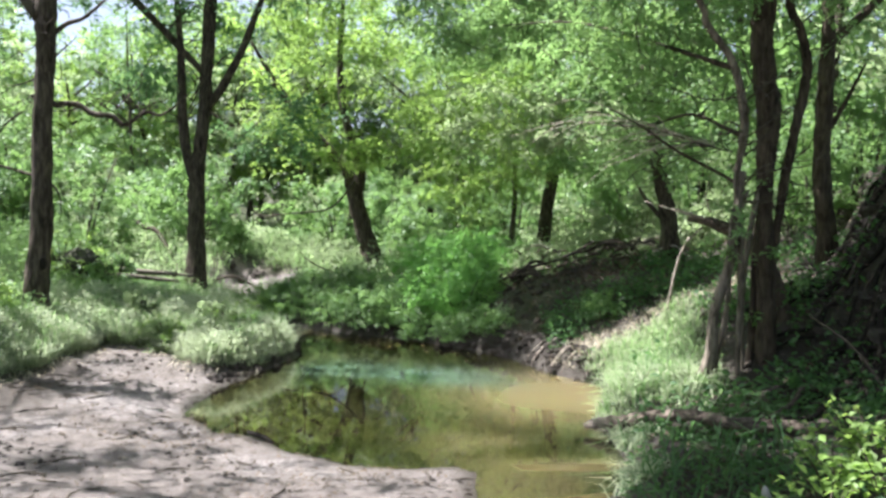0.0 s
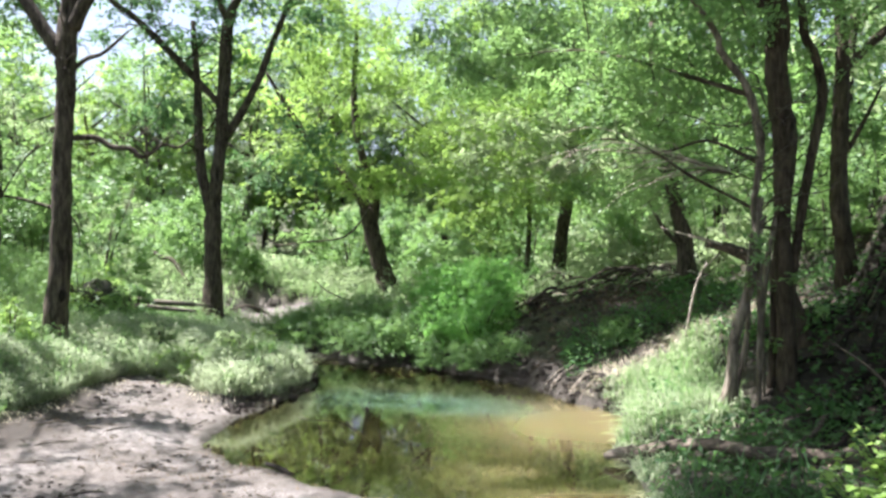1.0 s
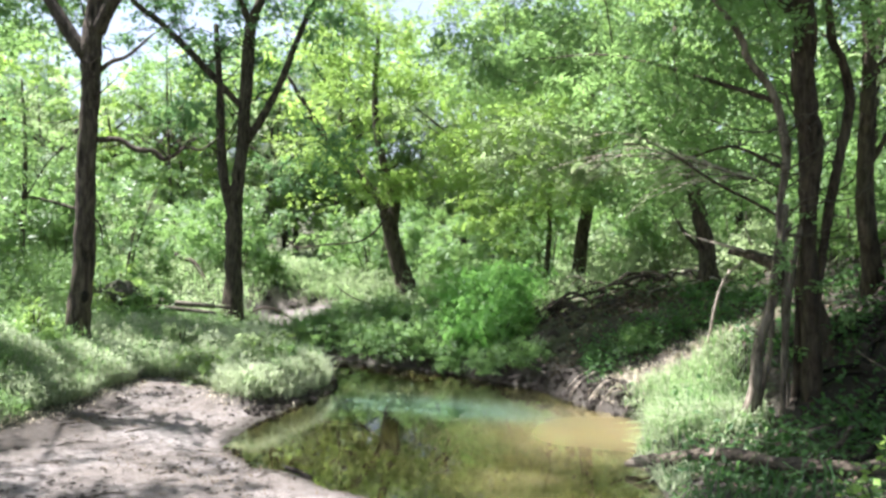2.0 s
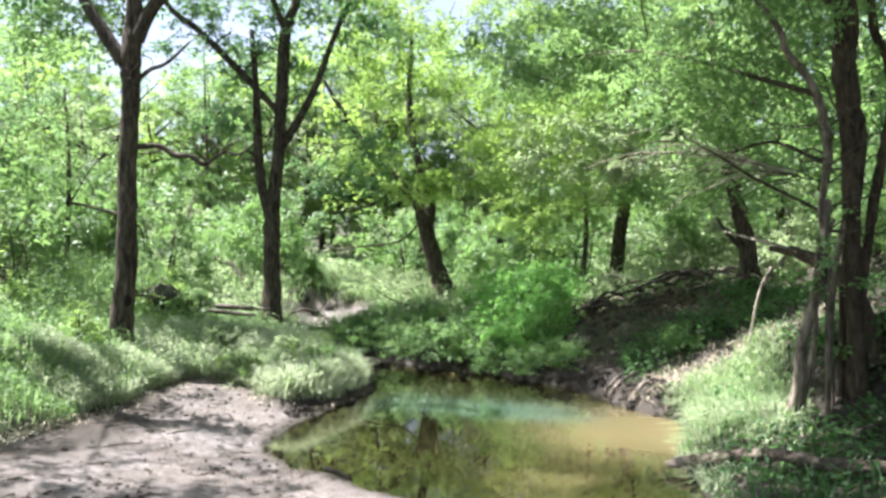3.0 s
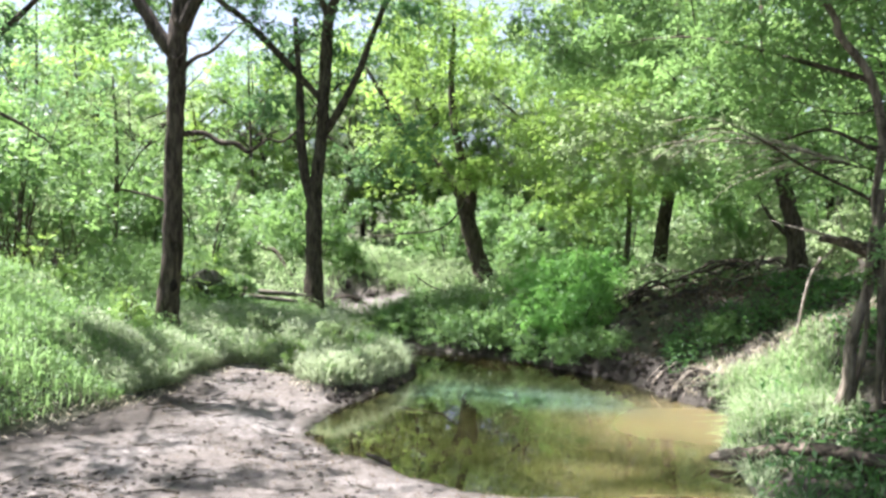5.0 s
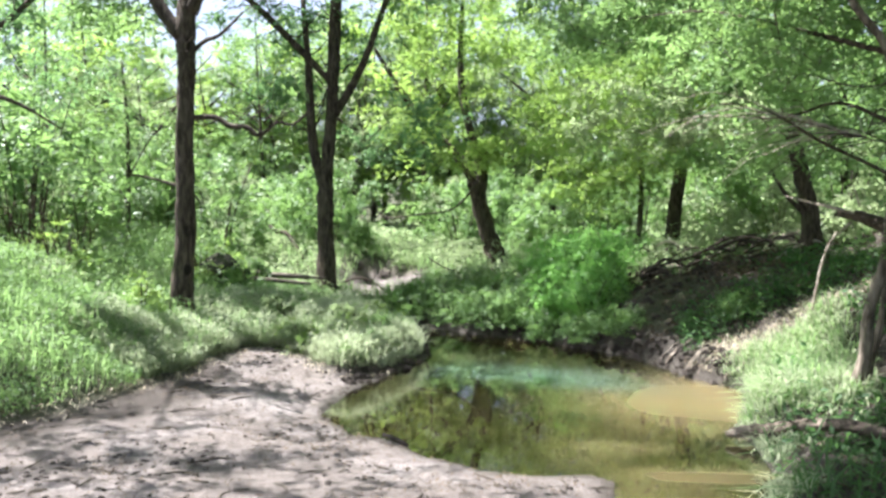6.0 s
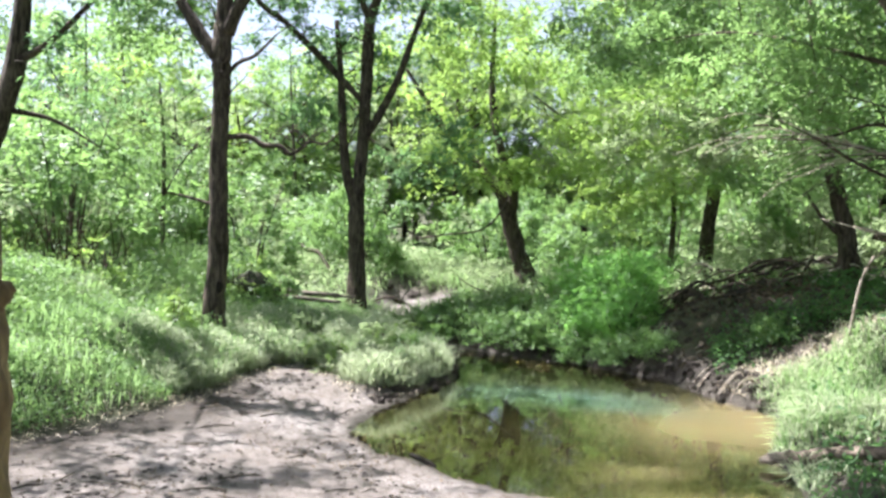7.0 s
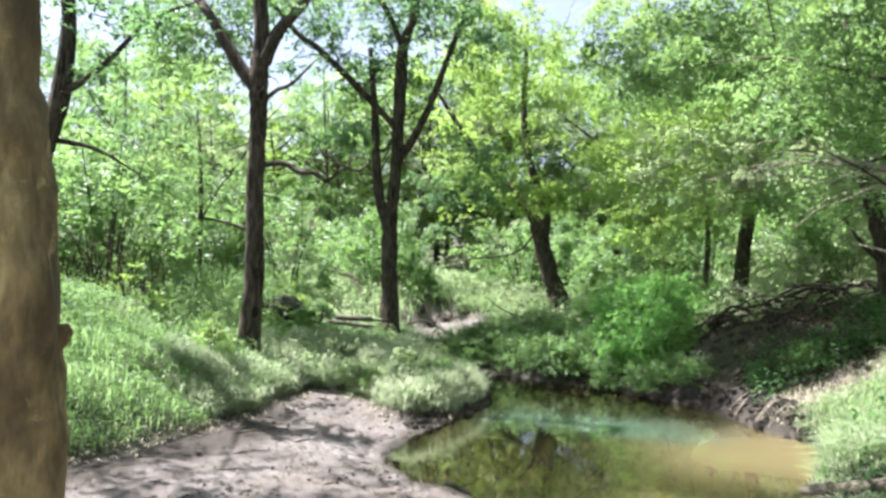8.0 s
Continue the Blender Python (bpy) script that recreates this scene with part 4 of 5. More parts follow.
low = [bush("shrub", "low dark green shrub at the water's edge", 53, 0.5, 0.42, 0.05, LEAF_MID, 40, 70, "shrub", 0.12, "low shrubs at the water"),
       bush("shrub", "low green weedy shrub at the water's edge", 54, 0.45, 0.4, 0.045, LEAF_MID, 40, 70, "shrub", 0.12, "low shrubs at the water")]
scatter(low, [(-1.5, 12.2), (-0.9, 11.75), (-1.9, 12.7), (-1.1, 12.5), (-0.4, 11.15), (0.2, 10.65), (0.55, 10.4), (-0.6, 11.4), (-1.4, 13.2), (1.9, 9.6), (-2.2, 13.4), (-2.5, 13.0), (-2.35, 12.5), (-1.75, 12.1), (-1.2, 11.75), (-2.85, 12.75), (-0.75, 11.5)], rng, 0.75, 1.2)

# slim airy trees on the left bank
tree("tree", "slim young tree with airy bright foliage",
     [[(-6.95, 12.0, 0.6, 0.05), (-6.9, 12.0, 1.8, 0.042), (-6.85, 12.0, 3.0, 0.035), (-6.9, 12.0, 4.2, 0.015)]],
     [[(-6.87, 12, 2.45, 0.02), (-6.54, 12, 2.39, 0.022), (-6.18, 12, 2.29, 0.024), (-5.9, 12, 2.2, 0.02), (-5.7, 12, 2.0, 0.014), (-5.66, 12, 1.7, 0.008)], [(-6.87, 12, 2.4, 0.02), (-6.4, 11.9, 3.0, 0.012), (-6.0, 11.8, 3.2, 0.006)], [(-6.88, 12, 2.0, 0.02), (-7.5, 12.1, 2.7, 0.012), (-8.0, 12.1, 2.9, 0.006)]],
     [(-6.9, 12.0, 3.3, 1.5, 1.2, 0.9, 40, 36, 0.24), (-7.8, 12.2, 2.4, 0.9, 0.8, 0.5, 14, 34, 0.22)],
     0.1, LEAF_MID, BARK_DARK, 24, flare=0.1, sides=8)
tree("tree", "thin young tree with pale foliage among bushes",
     [[(-9.6, 13.6, 0.8, 0.05), (-9.5, 13.6, 2.2, 0.042), (-9.6, 13.6, 3.6, 0.03), (-9.5, 13.6, 4.8, 0.012)]],
     [[(-9.55, 13.6, 2.6, 0.02), (-9.0, 13.4, 3.3, 0.01)], [(-9.55, 13.6, 3.0, 0.02), (-10.2, 13.6, 3.8, 0.01)]],
     [(-9.5, 13.6, 3.8, 1.6, 1.2, 1.1, 44, 36, 0.26)],
     0.11, LEAF_COOL, BARK_DARK, 25, flare=0.1, sides=8)

rng = np.random.default_rng(22)
n = 15000
a, r = rng.uniform(0, 2 * math.pi, n), rng.uniform(40, 50, n)
p = np.c_[np.sin(a) * r, np.cos(a) * r]
top = 4.6 + 1.4 * wave(p, 0.35, 11)
p = np.c_[p, land(p)[0] + rng.uniform(0, 1, n) ** 0.8 * np.maximum(top, 2.5)]
solo("far_woods", leaves(p, 1.1, rng, 0.7, 0.1, 1.5), LEAF_MID, "distant green woods closing the view", "woods", kind="stuff", smooth=False)

# ---- grass ----


def sown(n, box, rng, keep):
    p = rng.uniform((box[0], box[2]), (box[1], box[3]), (n, 2))
    q = land(p)
    ok = keep(p, q) > rng.uniform(0, 1, n)
    return np.c_[p, q[0] - 0.01][ok]


rng = np.random.default_rng(61)
dry = lambda p, q: (q[4] > 0.22) & (q[5] > 0.08) & (q[6] > 0.08)
at = sown(56000, (-9, -1.4, 4.5, 13.5), rng, lambda p, q: dry(p, q) * (0.45 + 0.55 * ease(q[5], 0.1, 0.8)))
tall = np.maximum(0.08, 0.2 + 0.28 * ease(-at[:, 0], 4.3, 6.5) + 0.09 * wave(at[:, :2], 3, 9) + 0.06 * wave(at[:, :2], 8, 19))
solo("grass", blades(at, tall, rng, 0.6, 0.0055), GRASS, "sunlit green grass on the creek bank", "grass", kind="stuff", smooth=False)
at = sown(560000, (-9, -1.5, 5.0, 13.0), rng, lambda p, q: dry(p, q) * (0.3 + 0.7 * ease(wave(p, 2.2, 12), -0.3, 0.6)) * (0.35 + 0.65 * ease(-p[:, 0], 3.6, 4.8)))
at[:, 2] += rng.uniform(0.04, 1, len(at)) ** 1.1 * np.maximum(0.12, 0.2 + 0.5 * ease(-at[:, 0], 4.7, 6.2) + 0.12 * wave(at[:, :2], 3, 9) + 0.08 * wave(at[:, :2], 9, 33))
solo("weeds", leaves(at, 0.033, rng, 0.5, -0.15, 1.0, small=True), LEAF_MID, "small-leaved green weeds among the grass", "weeds", kind="stuff", smooth=False)
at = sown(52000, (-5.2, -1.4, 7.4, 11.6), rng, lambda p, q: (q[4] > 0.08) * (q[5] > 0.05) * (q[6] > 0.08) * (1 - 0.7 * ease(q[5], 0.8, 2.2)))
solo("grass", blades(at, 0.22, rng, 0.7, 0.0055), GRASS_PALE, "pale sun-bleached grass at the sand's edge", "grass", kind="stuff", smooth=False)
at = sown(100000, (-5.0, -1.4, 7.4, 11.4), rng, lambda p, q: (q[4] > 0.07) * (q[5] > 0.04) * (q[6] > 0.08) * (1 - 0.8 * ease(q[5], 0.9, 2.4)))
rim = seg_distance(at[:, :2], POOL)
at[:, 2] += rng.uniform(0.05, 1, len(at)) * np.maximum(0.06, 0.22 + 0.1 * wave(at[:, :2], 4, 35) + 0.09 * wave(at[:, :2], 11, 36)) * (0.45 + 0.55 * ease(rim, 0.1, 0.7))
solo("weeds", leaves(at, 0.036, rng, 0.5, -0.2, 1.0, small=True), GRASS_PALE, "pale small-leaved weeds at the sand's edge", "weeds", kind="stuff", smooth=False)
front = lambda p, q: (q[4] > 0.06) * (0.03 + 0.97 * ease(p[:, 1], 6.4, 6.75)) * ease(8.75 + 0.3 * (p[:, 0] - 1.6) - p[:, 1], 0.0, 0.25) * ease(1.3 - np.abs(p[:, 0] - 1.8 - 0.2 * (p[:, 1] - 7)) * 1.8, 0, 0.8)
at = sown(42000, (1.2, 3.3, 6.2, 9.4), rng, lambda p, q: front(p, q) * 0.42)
solo("grass", blades(at, 0.17 + 0.04 * wave(at[:, :2], 5, 23), rng, 0.9, 0.006), GRASS_PALE, "pale grass, coloured for sunlight, drooping on the eroded bank", "grass", kind="stuff", smooth=False)
at = sown(17000, (1.2, 3.3, 6.2, 9.4), rng, lambda p, q: front(p, q) * 0.4)
solo("grass", blades(at, 0.22, rng, 0.9, 0.006), GRASS, "green drooping grass on the eroded bank", "grass", kind="stuff", smooth=False)
at = sown(6500, (1.2, 3.4, 8.8, 9.9), rng, lambda p, q: (q[4] > 0.15) * ease(p[:, 1] - 8.95 - 0.3 * (p[:, 0] - 1.6), 0.0, 0.4) * ease(wave(p, 2.4, 24), -0.5, 0.5))
at[:, 2] += rng.uniform(0, 1, len(at)) ** 1.3 * 0.3
solo("weeds", leaves(at, 0.05, rng, 0.5, 0.1, 0.9), LEAF_SHADED, "leafy green weeds behind the straw strip", "weeds", kind="stuff", smooth=False)
at = sown(26000, (-14, 9, 12, 28), rng, lambda p, q: dry(p, q) * (1 - 0.9 * ease(p[:, 0], 1.2, 2.2) * (p[:, 1] < 15)))
solo("grass", blades(at, 0.48 - 0.33 * np.exp(-((at[:, 0] + 3.3) / 1.5) ** 2) * (1 - ease(at[:, 1], 14, 16.5)), rng, 1.0, 0.007), GRASS, "tall rough grass under the trees", "grass", kind="stuff", smooth=False)
at = sown(95000, (-13, 6, 12.4, 22), rng, lambda p, q: dry(p, q) * (q[6] > 0.3) * (0.2 + 0.8 * ease(wave(p, 1.4, 41), -0.4, 0.5)) * (1 - 0.9 * ease(p[:, 0], 1.2, 2.2) * (p[:, 1] < 15)))
at[:, 2] += rng.uniform(0.05, 1, len(at)) * np.maximum(0.1, 0.45 + 0.2 * wave(at[:, :2], 1.7, 42) - 0.3 * np.exp(-((at[:, 0] + 3.3) / 1.5) ** 2) * (1 - ease(at[:, 1], 14, 16.5)))
solo("weeds", leaves(at, 0.075, rng, 0.5, -0.1, 1.0, small=True), LEAF_PALE, "pale green leafy weeds under the trees", "weeds", kind="stuff", smooth=False)
# Undergrowth of the shaded bank, in the leaf colour darkened for shade.
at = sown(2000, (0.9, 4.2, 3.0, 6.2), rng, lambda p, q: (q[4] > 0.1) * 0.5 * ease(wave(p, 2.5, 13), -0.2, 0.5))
solo("grass", blades(at, 0.15, rng, 0.9, 0.005), LEAF_SHADED, "green grass coloured dark for the shade", "grass", kind="stuff", smooth=False)
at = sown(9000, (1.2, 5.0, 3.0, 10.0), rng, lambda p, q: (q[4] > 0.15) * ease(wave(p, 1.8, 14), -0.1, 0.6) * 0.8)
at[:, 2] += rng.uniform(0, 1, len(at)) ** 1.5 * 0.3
solo("weeds", leaves(at, 0.07, rng, 0.55, 0.1, 0.8), LEAF_SHADED, "low leafy weeds on the shaded bank", "weeds", kind="stuff", smooth=False)
at = sown(15000, (1.2, 6.0, 3.0, 16.0), rng, lambda p, q: (q[4] > 0.1) * (0.9 - 0.8 * ease(q[1], 0.05, 0.5)))
at[:, 2] += 0.02
solo("leaf_litter", leaves(at, 0.05, rng, 0.6, 0.0, 0.5), LITTER, "brown dead leaves on the shaded bank", "leaf litter", kind="stuff", smooth=False)

at = sown(15000, (-4.9, -1.6, 4.2, 10.2), rng, lambda p, q: (q[4] > 0.04) * np.exp(-((q[5] - 0.05) / 0.16) ** 2) * 0.6)
solo("dry_grass", blades(at, 0.06, rng, 1.6, 0.004), STRAW, "dry straw and stubble along the eroded edge", "dry grass", kind="stuff", smooth=False)

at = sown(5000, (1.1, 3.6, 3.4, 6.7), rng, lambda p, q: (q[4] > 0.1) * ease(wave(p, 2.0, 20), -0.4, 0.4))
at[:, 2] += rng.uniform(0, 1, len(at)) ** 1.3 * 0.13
solo("weeds", leaves(at, 0.075, rng, 0.42, 0.2, 0.9), LEAF_SHADED, "leafy green weeds round the fallen log", "weeds", kind="stuff", smooth=False)
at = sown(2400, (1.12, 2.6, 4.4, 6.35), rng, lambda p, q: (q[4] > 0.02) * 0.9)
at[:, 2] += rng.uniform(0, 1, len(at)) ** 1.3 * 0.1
solo("weeds", leaves(at, 0.05, rng, 0.42, 0.1, 0.9), LEAF_SHADED, "leafy weeds coloured dark for the shaded waterline", "weeds", kind="stuff", smooth=False)
# Tufts in the pale colour paint sunlit spots along the waterline.
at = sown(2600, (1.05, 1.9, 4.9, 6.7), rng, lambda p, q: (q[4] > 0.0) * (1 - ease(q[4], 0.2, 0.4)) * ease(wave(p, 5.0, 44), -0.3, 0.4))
solo("grass", blades(at, 0.13, rng, 1.1, 0.006), GRASS_PALE, "grass tufts coloured pale for sunlight over the waterline", "grass", kind="stuff", smooth=False)
at = sown(220, (1.15, 2.3, 4.2, 6.0), rng, lambda p, q: (q[4] > 0.05) * 0.8)
solo("grass", blades(at, 0.3, rng, 1.3, 0.007), LEAF_SHADED, "long arching grass strands at the water's edge", "grass", kind="stuff", smooth=False)

at = sown(5500, (0.8, 3.3, 9.8, 13.4), rng, lambda p, q: (q[4] > 0.12) * ease(wave(p, 3.0, 27), -0.6, 0.4))
at[:, 2] += rng.uniform(0.0, 0.04, len(at))
solo("leaf_litter", leaves(at, 0.06, rng, 0.45, 0.0, 0.7), LITTER, "dark dead leaves and bits on the far slope", "leaf litter", kind="stuff", smooth=False)
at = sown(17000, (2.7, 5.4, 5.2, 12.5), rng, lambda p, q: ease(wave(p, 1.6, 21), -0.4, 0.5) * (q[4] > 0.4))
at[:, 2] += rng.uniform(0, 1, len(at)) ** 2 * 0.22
solo("creepers", leaves(at, 0.065, rng, 0.6, 0.15, 0.9), LEAF_SHADED, "creeping leaves coloured dark for the shaded slope", "creepers", kind="stuff", smooth=False)
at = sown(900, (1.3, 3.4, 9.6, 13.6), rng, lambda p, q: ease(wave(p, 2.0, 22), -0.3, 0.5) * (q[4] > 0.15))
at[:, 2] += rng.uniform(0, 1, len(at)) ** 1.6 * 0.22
solo("creepers", leaves(at, 0.06, rng, 0.5, 0.1, 0.9), LEAF_SHADED, "low green growth coloured dark for shade on the far slope", "creepers", kind="stuff", smooth=False)

rng = np.random.default_rng(66)
clumps = [bush("weed_clump", "tall leafy green weeds in the grass", 55, 0.3, 0.55, 0.045, LEAF_MID, 22, 80, "weeds", 0.1, "weed clumps in the grass", True),
          bush("weed_clump", "deep green leafy weeds in the grass", 56, 0.34, 0.62, 0.045, LEAF_LIGHT, 22, 80, "weeds", 0.1, "weed clumps in the grass", True),
          bush("weed_clump", "pale flowering weeds in the grass", 57, 0.26, 0.42, 0.042, LEAF_PALE, 20, 80, "weeds", 0.09, "weed clumps in the grass", True)]
spots = sown(420, (-9.0, -4.6, 5.4, 12.5), rng, lambda p, q: dry(p, q) * (q[5] > 0.3) * ease(-p[:, 0], 4.2, 6.5) * 0.7)[:46]
more = sown(200, (-4.6, -1.9, 8.6, 12.0), rng, lambda p, q: dry(p, q) * (q[5] > 0.15) * 0.6)[:22]
scatter(clumps, [tuple(p[:2]) for p in spots], rng, 0.8, 1.5)
for k, p in enumerate(more):
    s1 = rng.uniform(0.4, 0.7)
    copy_thing(clumps[k % 3], Matrix.LocRotScale((p[0], p[1], p[2] - 0.02), Euler((0, 0, rng.uniform(0, 6.28))), (1, 1, 1)) @ Matrix.Scale(s1, 4))

# ---- fallen wood, roots and small things ----
rng = np.random.default_rng(71)


def wood(name, label, pts, mat, category="log", sides=10, rough=0.12, seed=1, group=""):
    return solo(name, limb(pts, sides, 6, rough, seed), mat, label, category, group)


def on_land(x, y, up=0.0):
    return (x, y, height(x, y) + up)


log = thing("fallen_log", on_land(2.6, 6.15), "weathered fallen log with forked end at the water's edge", "log")
part("stem", limb([(1.4, 6.42, 0.09, 0.05), (1.62, 6.15, 0.2, 0.048), (1.82, 5.8, 0.31, 0.045), (2.0, 5.62, 0.305, 0.045), (2.2, 5.6, 0.285, 0.053), (2.42, 5.6, 0.28, 0.05), (2.6, 5.58, 0.27, 0.052), (2.8, 5.55, 0.32, 0.056), (2.95, 5.5, 0.28, 0.053), (3.08, 5.4, 0.18, 0.05), (3.3, 5.2, 0.05, 0.04)], 14, 8, 0.16, 3), LOG_BARK, log)
part("tip", limb([(1.42, 6.4, 0.09, 0.05), (1.3, 6.42, 0.085, 0.042), (1.22, 6.43, 0.07, 0.036), (1.16, 6.43, 0.055, 0.02)], 12, 6, 0.28, 4), DRIFT, log, "pale broken tip")
part("prong", limb([(1.36, 6.42, 0.11, 0.05), (1.46, 6.3, 0.06, 0.055), (1.56, 6.1, -0.02, 0.045), (1.64, 5.95, -0.12, 0.035)], 12, 6, 0.18, 5), BARK_DARK, log, "dark wet prong")
part("prong", limb([(1.66, 6.2, 0.22, 0.048), (1.7, 6.05, 0.12, 0.045), (1.78, 5.9, 0.02, 0.035), (1.84, 5.8, -0.06, 0.03)], 12, 6, 0.18, 6), BARK_DARK, log, "dark wet prong")

roots = thing("exposed_roots", on_land(3.4, 6.8), "tangle of bare roots coloured dark for the shaded bank", "roots")
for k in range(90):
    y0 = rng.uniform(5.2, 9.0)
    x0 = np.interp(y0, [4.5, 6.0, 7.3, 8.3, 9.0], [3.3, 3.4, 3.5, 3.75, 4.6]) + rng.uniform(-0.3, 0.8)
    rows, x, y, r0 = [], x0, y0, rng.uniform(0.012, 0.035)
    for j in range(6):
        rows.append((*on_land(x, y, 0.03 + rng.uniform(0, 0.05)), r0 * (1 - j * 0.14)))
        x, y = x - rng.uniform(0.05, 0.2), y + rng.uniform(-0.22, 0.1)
    # Most roots near-black: the bank's shade is in their colour.
    part("root", limb(rows, 7, 5, 0.15, k), WOOD_BLACK if k % 3 else BARK_DARK, roots)

snag = thing("broken_trunk", on_land(2.9, 7.7), "splintered brown trunk leaning against the stems", "trunk")
part("stem", limb([(2.46, 8.15, 1.7, 0.025), (2.62, 7.95, 1.66, 0.05), (2.8, 7.7, 1.55, 0.075), (2.95, 7.4, 1.3, 0.08), (3.1, 7.2, 0.6, 0.07)], 12, 6, 0.2, 8), BARK_SHADE, snag)
for k in range(7):
    a = rng.normal(size=3) * (0.06, 0.06, 0.06)
    part("splinter", limb([(2.56 + a[0], 8.0 + a[1], 1.7 + a[2], 0.014), (2.4 + a[0] * 3, 8.1 + a[1] * 3, 1.72 + a[2] * 4, 0.003)], 5, 3, 0.1, k), BARK_PALE, snag)
wood("stick", "pale bare stick leaning on the bank", [(2.66, 8.8, 1.5, 0.008), (2.55, 8.85, 1.22, 0.014), (2.44, 8.9, height(2.44, 8.9) - 0.02, 0.014)], BARK_PALE, "stick", 7)
wood("stick", "pale stick slanting over the bank", [(3.3, 5.9, height(3.3, 5.9) + 0.02, 0.013), (3.15, 6.2, 0.75, 0.012), (2.95, 6.5, 0.95, 0.007)], TWIG, "stick", 7)

brambles = thing("dead_branch", (2.5, 6.9, 2.2), "bare grey arching dead branch over the pool", "branch")
for k in range(34):
    u = rng.uniform(0, 1)
    s0 = np.array((2.5, 6.9, 2.25)) * (1 - u) + np.array((1.6, 7.4, 2.6)) * u
    way = np.array((-0.8, 0.45, 0.02)) * rng.uniform(0.35, 1.15) + rng.normal(size=3) * (0.25, 0.28, 0.16)
    bow = rng.uniform(0.04, 0.16)
    rows = [(*(s0 + way * f + np.array((0, 0, bow * math.sin(f * 2.6) - 0.16 * f * f)) + rng.normal(size=3) * 0.02 * (f > 0)), 0.0055 * (1 - 0.7 * f)) for f in (0, 0.25, 0.5, 0.75, 1.0)]
    part("spray", limb(rows, 4, 3, 0.05, k), TWIG if k % 3 == 0 else BARK_PALE, brambles)

pile = thing("brush_pile", on_land(2.4, 13.6), "dark heap of fallen branches under the trees", "brush pile")
for k in range(64):
    x, y = rng.uniform(1.1, 3.5), rng.uniform(11.4, 14.2)
    a, ln = rng.normal() * 0.9, rng.uniform(0.3, 0.9)
    z = height(x, y) + rng.uniform(0.02, 0.32)
    r0 = rng.uniform(0.008, 0.032)
    part("branch", limb([(x - math.cos(a) * ln / 2, y - math.sin(a) * ln / 2, z - rng.uniform(0, 0.15), r0), (x, y, z + 0.05, r0), (x + math.cos(a) * ln / 2, y + math.sin(a) * ln / 2, z - rng.uniform(-0.1, 0.2), r0 * 0.5)], 7, 4, 0.12, k), BARK_PALE if k % 5 == 0 else BARK_DARK, pile)

for k, (x0, y0, x1, y1, r0) in enumerate([(-5.7, 11.9, -4.0, 12.15, 0.045), (-5.3, 11.5, -3.8, 11.6, 0.035), (-5.2, 12.3, -3.9, 12.6, 0.03)]):
    z0 = height(x0, y0) + 0.2
    z1 = max(height(x1, y1) + 0.2, z0 - 0.12)
    wood("fallen_pole", "grey fallen pole lying in the grass", [(x0, y0, z0, r0), ((x0 + x1) / 2, (y0 + y1) / 2, (z0 + z1) / 2 + 0.02, r0), (x1, y1, z1, r0 * 0.7)], DRIFT, "log", 9, 0.12, k, "poles in the grass")
wood("dead_limb", "dark dead limb slanting out of the bushes", [(-6.6, 16.3, 1.75, 0.02), (-6.3, 16.2, 1.62, 0.035), (-6.0, 16.1, 1.42, 0.045), (-5.7, 16.0, 1.34, 0.04), (-5.3, 15.8, height(-5.3, 15.8), 0.04)], BARK_DARK, "branch")
arch = thing("dead_branch", on_land(-1.5, 13.6), "thin dark dead branch arching over bare soil", "branch")
for k, row in enumerate([[(-1.5, 13.6, 0.45, 0.022), (-1.75, 13.6, 0.7, 0.02), (-2.2, 13.6, 0.64, 0.016), (-2.45, 13.6, 0.48, 0.013), (-2.62, 13.6, 0.36, 0.008)], [(-1.74, 13.6, 0.7, 0.016), (-2.08, 13.6, 0.81, 0.013), (-2.32, 13.6, 0.95, 0.01), (-2.43, 13.6, 1.07, 0.004)],
                         [(-2.1, 13.6, 0.65, 0.01), (-2.3, 13.55, 0.72, 0.008), (-2.55, 13.5, 0.7, 0.003)], [(-4.1, 14.0, 0.5, 0.03), (-3.7, 14.2, 0.6, 0.02), (-3.2, 14.4, 0.3, 0.01)]]):
    part("bough", limb(row, 7, 5, 0.1, k), BARK_DARK, arch)

rng = np.random.default_rng(74)
for k in range(70):
    if k == 0:
        thicket = thing("dead_thicket", on_land(-7.05, 9.7), "dark reddish-brown tangle of dead twigs among bushes", "brush")
    s0 = np.array((-7.05 + rng.normal() * 0.3, 9.7 + rng.normal() * 0.2, height(-7.05, 9.7)))
    e = s0 + (rng.normal() * 0.45, rng.normal() * 0.3, rng.uniform(0.5, 1.3))
    part("twig", limb([(*s0, 0.012), (*((s0 + e) / 2 + rng.normal(size=3) * 0.1), 0.009), (*e, 0.003)], 4, 3, 0.05, k), THICKET, thicket)

# hollow and stub on the trunks
ring = [(-4.622 + 0.043 * math.cos(a), 9.36 + 0.021 * math.cos(a), 1.127 + 0.08 * math.sin(a), 0.013) for a in np.linspace(0, 2 * math.pi, 13)]
hole = part("hollow", limb(ring, 8, 3, 0.2, 2), BARK_DARK, hollow_tree, "dark hollow with a raised rim")
bm = bmesh.new()
bmesh.ops.create_uvsphere(bm, u_segments=9, v_segments=6, radius=1.0)
ball_v, ball_f = np.array([v.co[:] for v in bm.verts]), [tuple(v.index for v in f.verts) for f in bm.faces]
bm.free()
# No real cavity: a near-black ball gives the darkness of the hole.
part("pit", (ball_v * (0.045, 0.042, 0.078) + (-4.622, 9.362, 1.127), ball_f), WOOD_BLACK, hole, "near-black lump for the shade in the hole")
